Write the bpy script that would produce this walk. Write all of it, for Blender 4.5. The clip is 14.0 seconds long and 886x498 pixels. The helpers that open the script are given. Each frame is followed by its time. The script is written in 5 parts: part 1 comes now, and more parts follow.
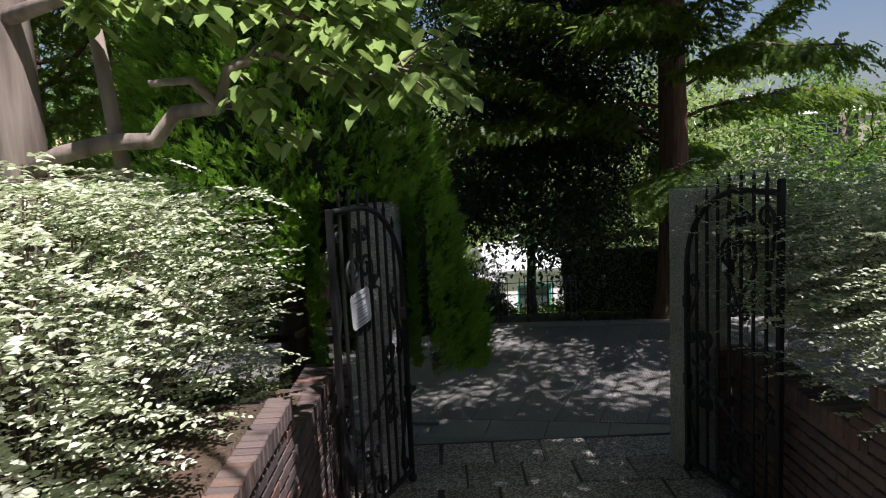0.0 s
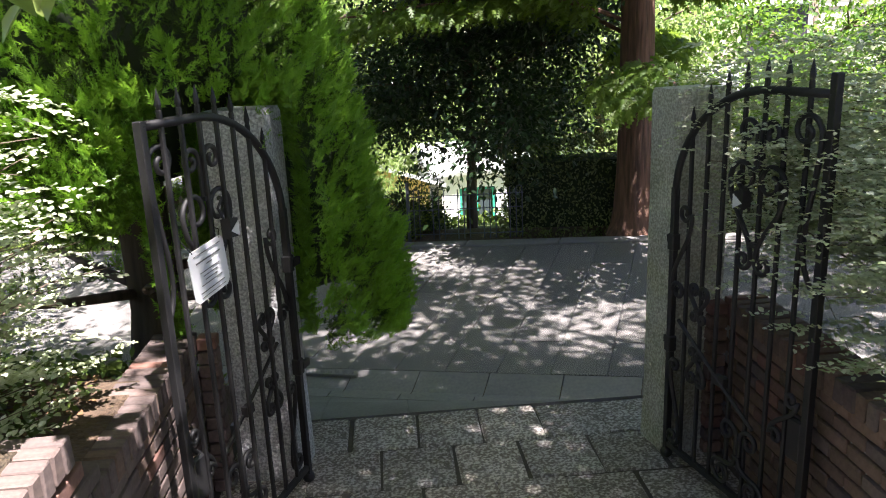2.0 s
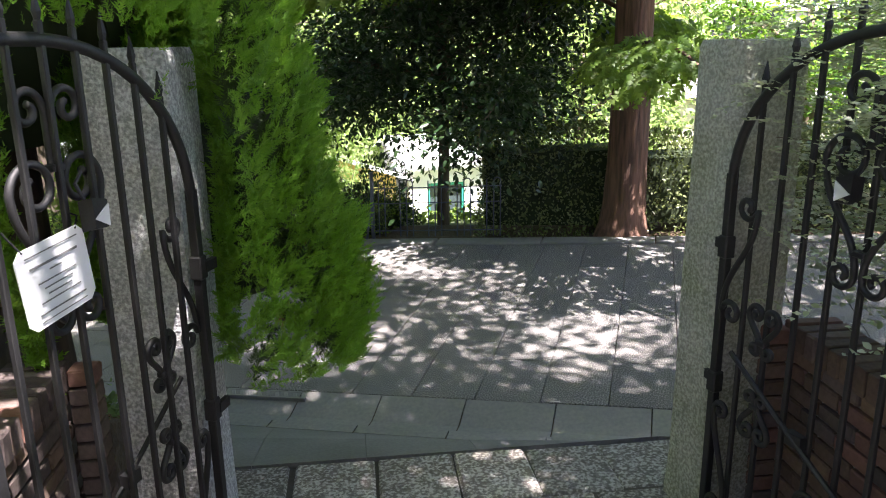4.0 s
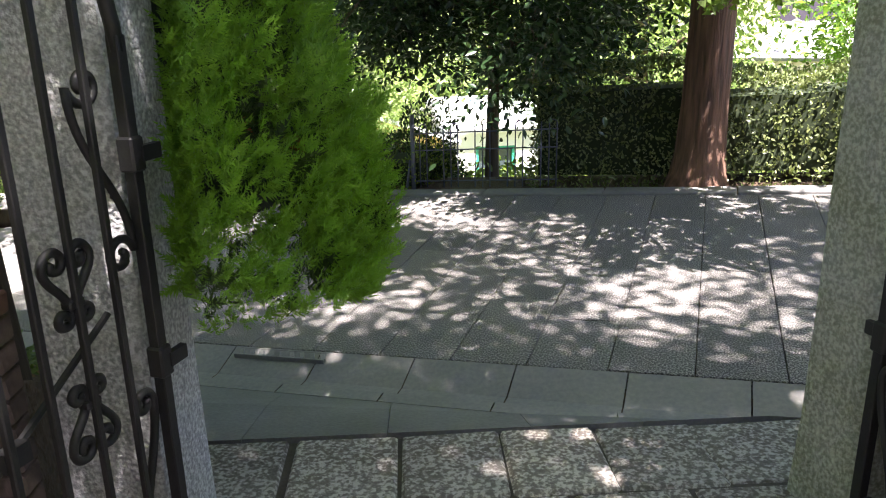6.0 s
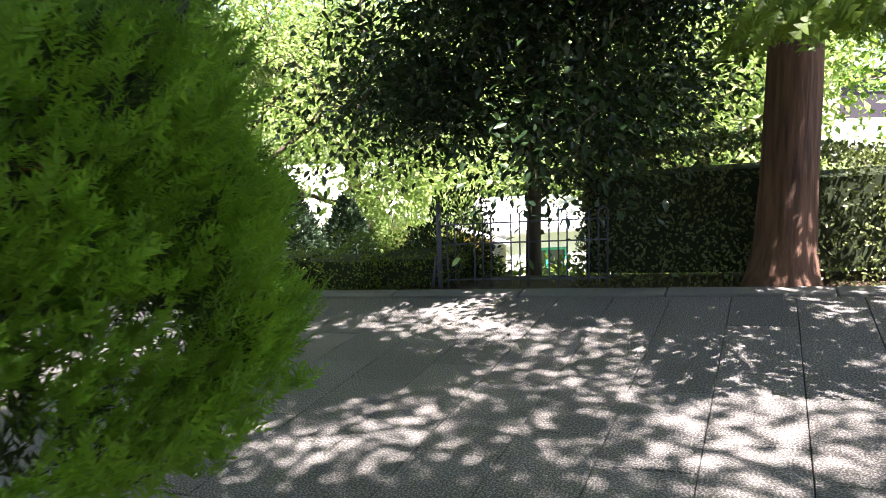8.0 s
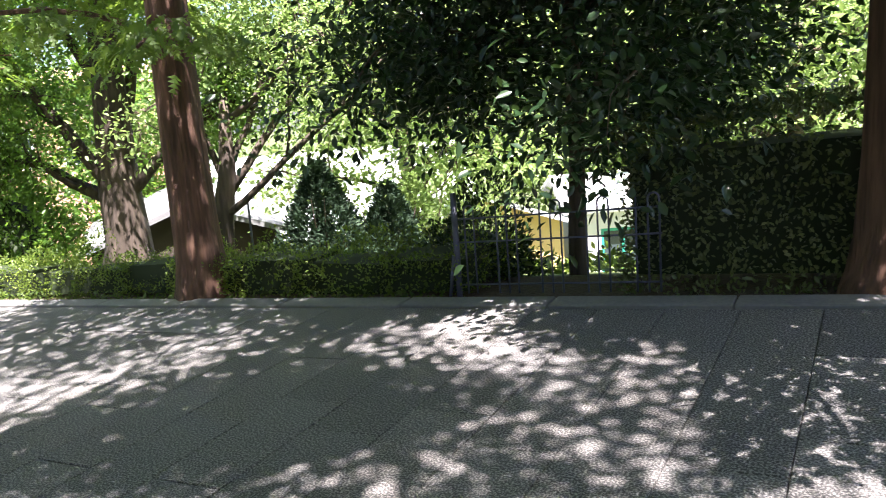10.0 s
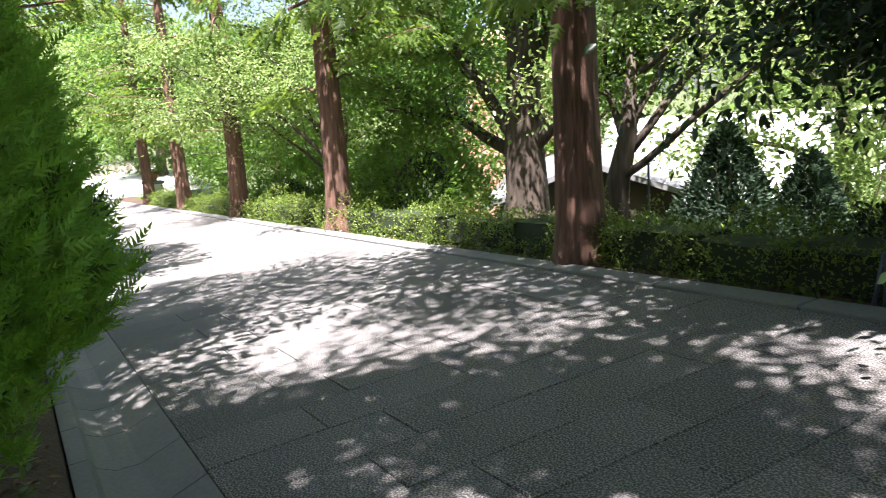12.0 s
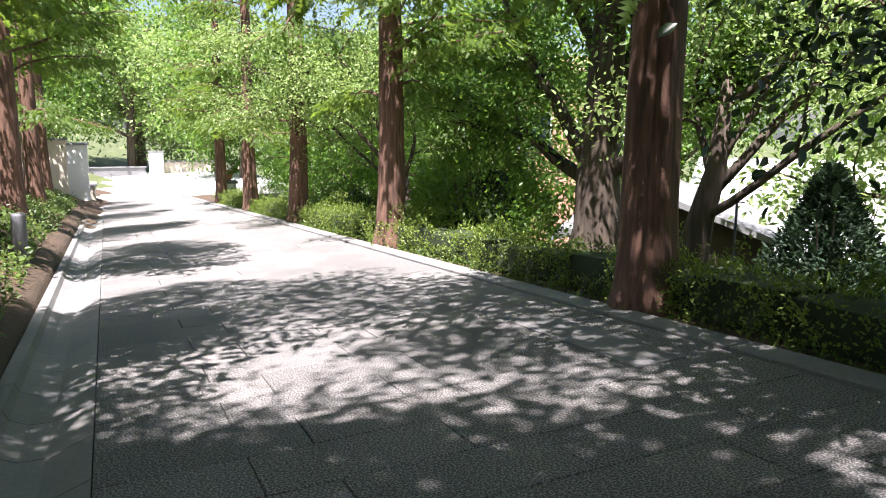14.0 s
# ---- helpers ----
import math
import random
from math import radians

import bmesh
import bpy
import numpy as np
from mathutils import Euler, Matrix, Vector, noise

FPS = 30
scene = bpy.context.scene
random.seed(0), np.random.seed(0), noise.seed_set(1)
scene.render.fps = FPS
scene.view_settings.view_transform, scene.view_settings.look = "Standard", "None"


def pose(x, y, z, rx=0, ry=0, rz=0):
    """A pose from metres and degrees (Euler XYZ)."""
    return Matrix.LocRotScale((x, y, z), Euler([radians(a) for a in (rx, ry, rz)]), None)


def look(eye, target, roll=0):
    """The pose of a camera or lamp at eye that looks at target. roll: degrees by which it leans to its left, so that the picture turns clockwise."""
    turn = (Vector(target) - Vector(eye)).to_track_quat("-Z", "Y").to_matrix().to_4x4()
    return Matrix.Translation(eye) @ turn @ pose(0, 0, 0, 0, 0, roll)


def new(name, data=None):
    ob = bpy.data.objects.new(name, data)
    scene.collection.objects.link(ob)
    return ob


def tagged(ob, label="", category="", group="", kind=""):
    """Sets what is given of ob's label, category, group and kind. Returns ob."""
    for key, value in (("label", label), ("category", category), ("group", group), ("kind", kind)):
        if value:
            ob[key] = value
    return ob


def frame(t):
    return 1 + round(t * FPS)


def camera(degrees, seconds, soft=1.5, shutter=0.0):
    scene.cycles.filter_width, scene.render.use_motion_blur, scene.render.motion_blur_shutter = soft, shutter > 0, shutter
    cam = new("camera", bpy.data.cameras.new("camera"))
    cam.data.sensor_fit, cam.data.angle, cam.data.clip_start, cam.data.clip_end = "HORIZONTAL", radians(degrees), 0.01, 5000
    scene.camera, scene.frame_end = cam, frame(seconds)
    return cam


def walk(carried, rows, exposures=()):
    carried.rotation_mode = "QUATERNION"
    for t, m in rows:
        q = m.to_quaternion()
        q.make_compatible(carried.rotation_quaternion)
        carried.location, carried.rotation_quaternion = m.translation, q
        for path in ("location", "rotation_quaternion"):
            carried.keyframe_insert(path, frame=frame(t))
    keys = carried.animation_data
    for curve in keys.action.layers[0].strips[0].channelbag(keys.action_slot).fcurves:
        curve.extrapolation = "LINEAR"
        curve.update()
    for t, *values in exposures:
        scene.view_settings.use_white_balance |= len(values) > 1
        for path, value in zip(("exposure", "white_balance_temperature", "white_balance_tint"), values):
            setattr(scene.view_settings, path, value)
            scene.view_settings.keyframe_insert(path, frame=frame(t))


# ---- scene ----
cam = camera(60.1, 14.0, soft=1.0, shutter=0.18)
METRES, EYE = 8.0, 1.5
ROWS = [
    (0.0, 0.0, 0.0, 0.0, -0.34, -7.22, 2.65),
    (0.5, 0.017, 0.0452, -0.0007, -1.6, -8.17, 3.16),
    (1.0, 0.0195, 0.0975, -0.0048, -6.66, -10.16, 2.38),
    (1.5, 0.024, 0.1447, -0.0068, -7.73, -12.56, 2.42),
    (2.0, 0.0305, 0.1937, -0.0086, -4.5, -15.1, 2.45),
    (2.5, 0.0297, 0.2398, -0.0134, -9.2, -16.9, 0.32),
    (3.0, 0.0326, 0.2703, -0.0207, -7.97, -16.25, 0.58),
    (5.5, 0.0409, 0.4041, -0.085, -5.11, -15.13, 0.54),
    (6.0, 0.0485, 0.4285, -0.1003, -3.07, -17.25, 1.1),
    (6.5, 0.0512, 0.4565, -0.1103, -4.75, -15.99, 0.84),
    (7.0, 0.0516, 0.4882, -0.1219, -4.46, -11.67, 1.26),
    (7.5, 0.0654, 0.5277, -0.1328, -1.25, -9.31, 1.69),
    (10.0, 0.1482, 0.7288, -0.1465, 7.33, -10.71, 4.3),
    (10.5, 0.1538, 0.7436, -0.1483, 15.9, -11.49, 4.31),
    (11.0, 0.1497, 0.7617, -0.1503, 20.05, -12.07, 3.49),
    (11.5, 0.1446, 0.7854, -0.1496, 28.76, -11.75, 4.08),
    (12.0, 0.1448, 0.8129, -0.1518, 37.83, -11.45, 4.1),
    (12.5, 0.1306, 0.8387, -0.1607, 42.72, -10.49, 4.06),
    (13.0, 0.1176, 0.8643, -0.1658, 44.84, -7.75, 2.87),
    (13.5, 0.1102, 0.8938, -0.1713, 44.57, -8.17, 1.74),
    (14.0, 0.0968, 0.9315, -0.1767, 44.46, -9.39, -0.48),
]
EXPOSURES = [(t, e, k, 23) for t, e, k in ((0.0, 0.85, 6050), (0.5, 0.98, 6050), (1.0, 1.3, 6100), (1.5, 1.95, 6200), (2.0, 2.5, 6250), (3.0, 2.85, 6250), (5.5, 3.1, 6350), (7.5, 3.0, 6450), (10.0, 2.8, 6150), (11.0, 2.65, 6100), (12.5, 2.25, 6100), (14.0, 2.05, 6100))]
walk(cam, [(t, pose(METRES * x, METRES * y, EYE + METRES * z, 90 + pitch, roll, yaw)) for t, x, y, z, yaw, pitch, roll in ROWS], EXPOSURES)

# ---- light ----
SUN_AZ, SUN_EL = radians(150), radians(67)   # azimuth clockwise from +y
SUN_DIR = Vector((math.sin(SUN_AZ) * math.cos(SUN_EL), math.cos(SUN_AZ) * math.cos(SUN_EL), math.sin(SUN_EL)))
world = bpy.data.worlds.new("sky")
scene.world = world
world.use_nodes = True
sky = world.node_tree.nodes.new("ShaderNodeTexSky")
sky.sky_type, sky.sun_disc = "NISHITA", False
sky.sun_elevation, sky.sun_rotation = SUN_EL, SUN_AZ
sky.air_density, sky.dust_density = 1.0, 1.5
bg = world.node_tree.nodes["Background"]
bg.inputs["Strength"].default_value = 0.05
world.node_tree.links.new(sky.outputs["Color"], bg.inputs["Color"])
sun = new("sun", bpy.data.lights.new("sun", "SUN"))
sun.data.energy, sun.data.angle, sun.data.color = 5.0, radians(0.6), (1.0, 0.95, 0.87)
sun.matrix_world = look(tuple(SUN_DIR * 60), (0, 0, 0))

# ---- materials ----
def nodes_of(name):
    m = bpy.data.materials.new(name)
    m.use_nodes = True
    nt = m.node_tree
    return m, nt, nt.nodes["Principled BSDF"], nt.nodes["Material Output"]


def ramp(nt, src, stops):
    r = nt.nodes.new("ShaderNodeValToRGB")
    while len(r.color_ramp.elements) < len(stops):
        r.color_ramp.elements.new(0.5)
    for e, (p, c) in zip(r.color_ramp.elements, stops):
        e.position, e.color = p, (*c, 1)
    nt.links.new(src, r.inputs["Fac"])
    return r.outputs["Color"]


def tex(nt, kind, scale, stretch=(1, 1, 1), detail=4.0):
    co = nt.nodes.new("ShaderNodeTexCoord")
    mp = nt.nodes.new("ShaderNodeMapping")
    mp.inputs["Scale"].default_value = stretch
    nt.links.new(co.outputs["Object"], mp.inputs["Vector"])
    t = nt.nodes.new(kind)
    t.inputs["Scale"].default_value = scale
    if kind == "ShaderNodeTexNoise":
        t.inputs["Detail"].default_value = detail
    nt.links.new(mp.outputs["Vector"], t.inputs["Vector"])
    return t


def mixed(nt, fac, a, b, mode="MIX"):
    x = nt.nodes.new("ShaderNodeMix")
    x.data_type, x.blend_type = "RGBA", mode
    if isinstance(fac, float):
        x.inputs["Factor"].default_value = fac
    else:
        nt.links.new(fac, x.inputs["Factor"])
    for sock, v in ((x.inputs["A"], a), (x.inputs["B"], b)):
        if isinstance(v, tuple):
            sock.default_value = (*v, 1)
        else:
            nt.links.new(v, sock)
    return x.outputs["Result"]


def surface(name, grain, stain, rough=0.85, grain_scale=60.0, stain_scale=1.3, bump=0.4, bump_dist=0.004,
            stretch=(1, 1, 1), vary=0.0, metal=0.0, fine=None, speck=None, coarse=0.5):
    """grain, stain: colour stops of the fine and the coarse variation; vary: share by which each piece differs."""
    m, nt, bsdf, out = nodes_of(name)
    g = tex(nt, "ShaderNodeTexNoise", grain_scale, stretch, 6.0)
    s = tex(nt, "ShaderNodeTexNoise", stain_scale, (1, 1, 1), 5.0)
    col = mixed(nt, coarse, ramp(nt, g.outputs["Fac"], grain), ramp(nt, s.outputs["Fac"], stain))
    if speck:
        v = tex(nt, "ShaderNodeTexVoronoi", speck[0])
        col = mixed(nt, ramp(nt, v.outputs["Color"], [(0.55, (0, 0, 0)), (0.7, (1, 1, 1))]), col, speck[1])
    if vary:
        info = nt.nodes.new("ShaderNodeObjectInfo")
        col = mixed(nt, 1.0, col, ramp(nt, info.outputs["Random"], [(0, (1 - vary,) * 3), (0.5, (1, 1, 1)), (1, (1 + vary * 0.6, 1 + vary * 0.45, 1 + vary * 0.3))]), "MULTIPLY")
    nt.links.new(col, bsdf.inputs["Base Color"])
    bsdf.inputs["Roughness"].default_value = rough
    bsdf.inputs["Metallic"].default_value = metal
    if bump:
        b = nt.nodes.new("ShaderNodeBump")
        b.inputs["Strength"].default_value, b.inputs["Distance"].default_value = bump, bump_dist
        f = tex(nt, "ShaderNodeTexNoise", fine or grain_scale, stretch, 6.0)
        nt.links.new(f.outputs["Fac"], b.inputs["Height"])
        nt.links.new(b.outputs["Normal"], bsdf.inputs["Normal"])
    return m


def foliage(name, dark, mid, light, glow, rough=0.45, share=0.4):
    """Leaves: each island differs; light passes through."""
    m, nt, bsdf, out = nodes_of(name)
    geo = nt.nodes.new("ShaderNodeNewGeometry")
    big = tex(nt, "ShaderNodeTexNoise", 1.1)
    a = ramp(nt, geo.outputs["Random Per Island"], [(0, dark), (0.5, mid), (1, light)])
    col = mixed(nt, 0.35, a, ramp(nt, big.outputs["Fac"], [(0.3, dark), (0.7, light)]))
    nt.links.new(col, bsdf.inputs["Base Color"])
    bsdf.inputs["Roughness"].default_value = rough
    tr = nt.nodes.new("ShaderNodeBsdfTranslucent")
    nt.links.new(mixed(nt, 0.6, col, glow), tr.inputs["Color"])
    mx = nt.nodes.new("ShaderNodeMixShader")
    mx.inputs["Fac"].default_value = share
    nt.links.new(bsdf.outputs["BSDF"], mx.inputs[1])
    nt.links.new(tr.outputs["BSDF"], mx.inputs[2])
    nt.links.new(mx.outputs["Shader"], out.inputs["Surface"])
    return m


def bark(name, dark, light, ridge=16.0, bump=0.9, dist=0.02):
    m, nt, bsdf, out = nodes_of(name)
    w = tex(nt, "ShaderNodeTexNoise", ridge, (1, 1, 0.10), 8.0)
    p = tex(nt, "ShaderNodeTexNoise", 2.2, (1, 1, 0.5), 4.0)
    col = mixed(nt, 0.35, ramp(nt, w.outputs["Fac"], [(0.35, dark), (0.62, light)]), ramp(nt, p.outputs["Fac"], [(0.3, dark), (0.7, light)]))
    nt.links.new(col, bsdf.inputs["Base Color"])
    bsdf.inputs["Roughness"].default_value = 0.9
    b = nt.nodes.new("ShaderNodeBump")
    b.inputs["Strength"].default_value, b.inputs["Distance"].default_value = bump, dist
    nt.links.new(w.outputs["Fac"], b.inputs["Height"])
    nt.links.new(b.outputs["Normal"], bsdf.inputs["Normal"])
    return m


def grey(v, t=(1, 1, 1)):
    return (v * t[0], v * t[1], v * t[2])


SLAB = surface("aggregate_slab", [(0.40, grey(0.035, (1, .95, .88))), (0.5, grey(0.145, (1, .96, .90))), (0.60, grey(0.48, (1, .95, .88)))], [(0.3, grey(0.085, (1, .96, .9))), (0.7, grey(0.18, (1, .97, .92)))],
               grain_scale=98, stain_scale=0.9, bump=1.0, bump_dist=0.012, vary=0.14, coarse=0.4)
BORDER = surface("border_concrete", [(0.3, grey(0.17)), (0.7, grey(0.27, (1, .96, .88)))], [(0.3, grey(0.16)), (0.7, grey(0.26, (1, .95, .86)))], grain_scale=40, bump=0.4, vary=0.1)
JOINT_AND_SLOT = surface("joint_dirt_and_slot_shade", [(0.3, (0.04, 0.035, 0.028)), (0.7, (0.09, 0.08, 0.06))], [(0.3, (0.04, 0.035, 0.03)), (0.7, (0.09, 0.08, 0.065))], grain_scale=60, bump=0.6)
GRANITE = surface("granite_paver", [(0.42, grey(0.08, (1, .90, .80))), (0.5, grey(0.25, (1, .93, .84))), (0.58, grey(0.68, (1, .96, .9)))], [(0.3, grey(0.24, (1, .80, .64))), (0.7, grey(0.36, (1, .95, .88)))],
                  grain_scale=60, stain_scale=2.0, bump=1.0, bump_dist=0.014, vary=0.3, fine=45, coarse=0.42)
APRON = surface("worn_stone", [(0.3, grey(0.13)), (0.7, grey(0.22))], [(0.35, grey(0.1, (1, .95, .85))), (0.7, grey(0.22))], grain_scale=60, stain_scale=1.5, bump=0.4, vary=0.15)
POST = surface("pick_dressed_granite", [(0.38, grey(0.24)), (0.5, grey(0.47)), (0.62, grey(0.78))], [(0.3, grey(0.40, (.95, 1, 1.02))), (0.7, grey(0.58, (1, 1, 1.02)))],
               grain_scale=75, stain_scale=2.2, bump=1.0, bump_dist=0.02, fine=48, coarse=0.4)
POST_MOSS = surface("mossy_dressed_granite", [(0.38, grey(0.2, (1, 1.02, .8))), (0.5, grey(0.42, (1, 1.02, .84))), (0.62, grey(0.7, (1, 1.02, .86)))], [(0.34, grey(0.30, (1, 1.04, .62))), (0.66, grey(0.52, (1, 1, .92)))],
                    grain_scale=75, stain_scale=2.6, bump=1.0, bump_dist=0.02, fine=48, coarse=0.5)
MORTAR = surface("mortar", [(0.3, grey(0.2)), (0.7, grey(0.32))], [(0.3, grey(0.2)), (0.7, grey(0.3))], grain_scale=80, bump=0.5)
BRICK = surface("brown_brick", [(0.3, (0.075, 0.057, 0.052)), (0.7, (0.16, 0.12, 0.105))], [(0.3, (0.085, 0.064, 0.06)), (0.7, (0.17, 0.128, 0.112))], grain_scale=50, stain_scale=4, bump=0.5, vary=0.4)
BRICK_RED = surface("red_brick", [(0.3, (0.12, 0.058, 0.043)), (0.7, (0.22, 0.115, 0.085))], [(0.3, (0.13, 0.068, 0.052)), (0.7, (0.20, 0.11, 0.088))], grain_scale=50, stain_scale=4, bump=0.5, vary=0.3)
BRICK_TAN = surface("tan_brick", [(0.3, (0.10, 0.065, 0.048)), (0.7, (0.20, 0.135, 0.10))], [(0.3, (0.11, 0.07, 0.05)), (0.7, (0.19, 0.125, 0.092))], grain_scale=50, stain_scale=4, bump=0.5, vary=0.3)
IRON = surface("black_wrought_iron", [(0.3, grey(0.008)), (0.7, grey(0.018, (1, 1, 1.15)))], [(0.3, grey(0.009)), (0.7, grey(0.016))], rough=0.55, grain_scale=150, bump=0.35, bump_dist=0.002)
STEEL = surface("painted_fence_steel", [(0.3, (0.07, 0.075, 0.115)), (0.7, (0.11, 0.115, 0.165))], [(0.3, (0.07, 0.075, 0.11)), (0.7, (0.11, 0.115, 0.165))], rough=0.5, grain_scale=80, bump=0.1)
SOIL = surface("leaf_litter_soil", [(0.3, (0.035, 0.024, 0.016)), (0.7, (0.12, 0.075, 0.045))], [(0.3, (0.045, 0.04, 0.02)), (0.7, (0.11, 0.065, 0.04))], grain_scale=30, bump=1.0, bump_dist=0.03)
GRASSY = surface("grassy_ground", [(0.3, (0.03, 0.05, 0.015)), (0.7, (0.12, 0.16, 0.05))], [(0.3, (0.05, 0.06, 0.02)), (0.7, (0.14, 0.15, 0.06))], grain_scale=14, bump=0.8, bump_dist=0.05)
PALE = surface("pale_paving", [(0.3, grey(0.5, (1, .97, .92))), (0.7, grey(0.62, (1, .97, .92)))], [(0.3, grey(0.48)), (0.7, grey(0.6))], grain_scale=20, bump=0.1)
REDBARK = bark("red_fibrous_bark", (0.06, 0.034, 0.023), (0.21, 0.112, 0.075), 26, 1.0, 0.025)
BROWNBARK = bark("furrowed_bark", (0.05, 0.036, 0.025), (0.2, 0.15, 0.11), 14, 1.0, 0.03)
# Furrowed bark again in darker tones: the trunks' shade is put into colour.
SHADEBARK = bark("shade_darkened_bark", (0.03, 0.022, 0.016), (0.105, 0.078, 0.058), 14, 1.0, 0.03)
GREYBARK = bark("cracked_grey_bark", (0.085, 0.062, 0.05), (0.31, 0.26, 0.21), 13, 0.9, 0.02)
TWIG = surface("dry_twig", [(0.3, (0.07, 0.05, 0.035)), (0.7, (0.2, 0.15, 0.11))], [(0.3, (0.08, 0.06, 0.04)), (0.7, (0.18, 0.13, 0.1))], bump=0.2)
CYPRESS = foliage("golden_cypress_sprays", (0.07, 0.17, 0.016), (0.135, 0.30, 0.026), (0.26, 0.50, 0.045), (0.36, 0.64, 0.04), 0.5, 0.4)
# Inner sprays: a darker copy of the cypress green, their shade put into colour.
CYPRESS_SHADE = foliage("shade_toned_cypress_sprays", (0.018, 0.04, 0.006), (0.03, 0.065, 0.009), (0.06, 0.11, 0.014), (0.1, 0.2, 0.02), 0.6, 0.25)
# Shade painted as near-black green, for solids hidden inside crowns and hedges.
SHADE_CORE = foliage("painted_shade_foliage", (0.015, 0.025, 0.008), (0.02, 0.035, 0.01), (0.03, 0.045, 0.015), (0.03, 0.05, 0.01), 0.8, 0.1)
REDWOOD = foliage("feathery_redwood_leaves", (0.035, 0.08, 0.012), (0.07, 0.13, 0.018), (0.13, 0.20, 0.028), (0.34, 0.5, 0.05), 0.5, 0.5)
DARKLEAF = foliage("dark_glossy_leaves", (0.012, 0.03, 0.012), (0.02, 0.05, 0.018), (0.045, 0.085, 0.03), (0.08, 0.16, 0.02), 0.3, 0.2)
HEDGELEAF = foliage("holly_hedge_leaves", (0.06, 0.085, 0.03), (0.12, 0.155, 0.055), (0.22, 0.25, 0.09), (0.26, 0.34, 0.06), 0.36, 0.22)
MIDLEAF = foliage("mid_green_leaves", (0.04, 0.09, 0.018), (0.07, 0.15, 0.025), (0.12, 0.23, 0.04), (0.3, 0.5, 0.05), 0.45, 0.5)
AZALEA = foliage("azalea_leaves", (0.05, 0.09, 0.018), (0.11, 0.19, 0.028), (0.24, 0.31, 0.045), (0.3, 0.42, 0.04), 0.45, 0.35)
VARIEG = foliage("cream_edged_leaves", (0.17, 0.24, 0.09), (0.54, 0.59, 0.38), (0.86, 0.87, 0.72), (0.4, 0.5, 0.2), 0.4, 0.3)
BROADLEAF = foliage("broad_pale_green_leaves", (0.12, 0.20, 0.05), (0.22, 0.34, 0.09), (0.36, 0.47, 0.15), (0.45, 0.58, 0.15), 0.28, 0.28)
BLUEFIR = foliage("dark_spruce_needles", (0.02, 0.045, 0.022), (0.035, 0.07, 0.035), (0.06, 0.10, 0.055), (0.08, 0.15, 0.05), 0.8, 0.2)
# Sunlight is put into this leaf colour, paler and yellower than the mid green.
LIME = foliage("sunlit_lime_leaves", (0.12, 0.2, 0.05), (0.22, 0.32, 0.10), (0.36, 0.46, 0.18), (0.45, 0.6, 0.15), 0.5, 0.45)
GROUNDLEAF = foliage("ivy_and_grass_leaves", (0.03, 0.06, 0.014), (0.06, 0.11, 0.022), (0.13, 0.19, 0.035), (0.2, 0.32, 0.04), 0.45, 0.3)
DEADLEAF = foliage("dry_fallen_leaves", (0.09, 0.045, 0.025), (0.17, 0.09, 0.045), (0.3, 0.2, 0.09), (0.3, 0.15, 0.05), 0.8, 0.1)
RUSTLEAF = foliage("withered_rusty_sprays", (0.2, 0.05, 0.02), (0.32, 0.09, 0.04), (0.4, 0.14, 0.06), (0.4, 0.1, 0.04), 0.8, 0.2)
PLASTER_Y = surface("yellow_plaster", [(0.3, (0.6, 0.42, 0.17)), (0.7, (0.72, 0.52, 0.24))], [(0.3, (0.6, 0.43, 0.19)), (0.7, (0.72, 0.53, 0.25))], bump=0.1)
PLASTER_W = surface("white_plaster", [(0.3, grey(0.7)), (0.7, grey(0.8, (1, .98, .95)))], [(0.3, grey(0.68)), (0.7, grey(0.8))], bump=0.1)
PLASTER_C = surface("cream_plaster", [(0.3, (0.62, 0.53, 0.42)), (0.7, (0.74, 0.65, 0.54))], [(0.3, (0.6, 0.52, 0.42)), (0.7, (0.74, 0.65, 0.54))], bump=0.1)
PINK = surface("salmon_tiles", [(0.3, (0.55, 0.28, 0.19)), (0.7, (0.68, 0.38, 0.27))], [(0.3, (0.55, 0.3, 0.2)), (0.7, (0.68, 0.38, 0.28))], bump=0.1)
CAPSTONE = surface("grey_capstone", [(0.3, grey(0.14)), (0.7, grey(0.24))], [(0.3, grey(0.14)), (0.7, grey(0.24))], bump=0.3)
ROOF_PALE = surface("pale_metal_roof", [(0.3, grey(0.55, (.96, 1, 1.05))), (0.7, grey(0.7))], [(0.3, grey(0.55)), (0.7, grey(0.7))], rough=0.4, bump=0.1)
DARKWOOD = surface("dark_stained_timber", [(0.3, (0.025, 0.018, 0.014)), (0.7, (0.06, 0.042, 0.03))], [(0.3, (0.025, 0.02, 0.015)), (0.7, (0.06, 0.04, 0.03))], stretch=(1, 1, 8), bump=0.3)
PURPLE = surface("dark_purple_cladding", [(0.3, (0.05, 0.04, 0.06)), (0.7, (0.08, 0.065, 0.09))], [(0.3, (0.05, 0.04, 0.06)), (0.7, (0.08, 0.065, 0.09))], bump=0.1)
GREENPAINT = surface("green_paint", [(0.3, (0.02, 0.25, 0.17)), (0.7, (0.03, 0.33, 0.23))], [(0.3, (0.02, 0.25, 0.17)), (0.7, (0.03, 0.33, 0.23))], rough=0.5, bump=0.1)
SIGNWHITE = surface("laminated_paper", [(0.3, grey(0.74, (.97, 1, 1.03))), (0.7, grey(0.8, (.97, 1, 1.03)))], [(0.3, grey(0.74)), (0.7, grey(0.8))], rough=0.25, bump=0.05)
INK = surface("grey_ink", [(0.3, grey(0.12)), (0.7, grey(0.18))], [(0.3, grey(0.12)), (0.7, grey(0.18))], bump=0)
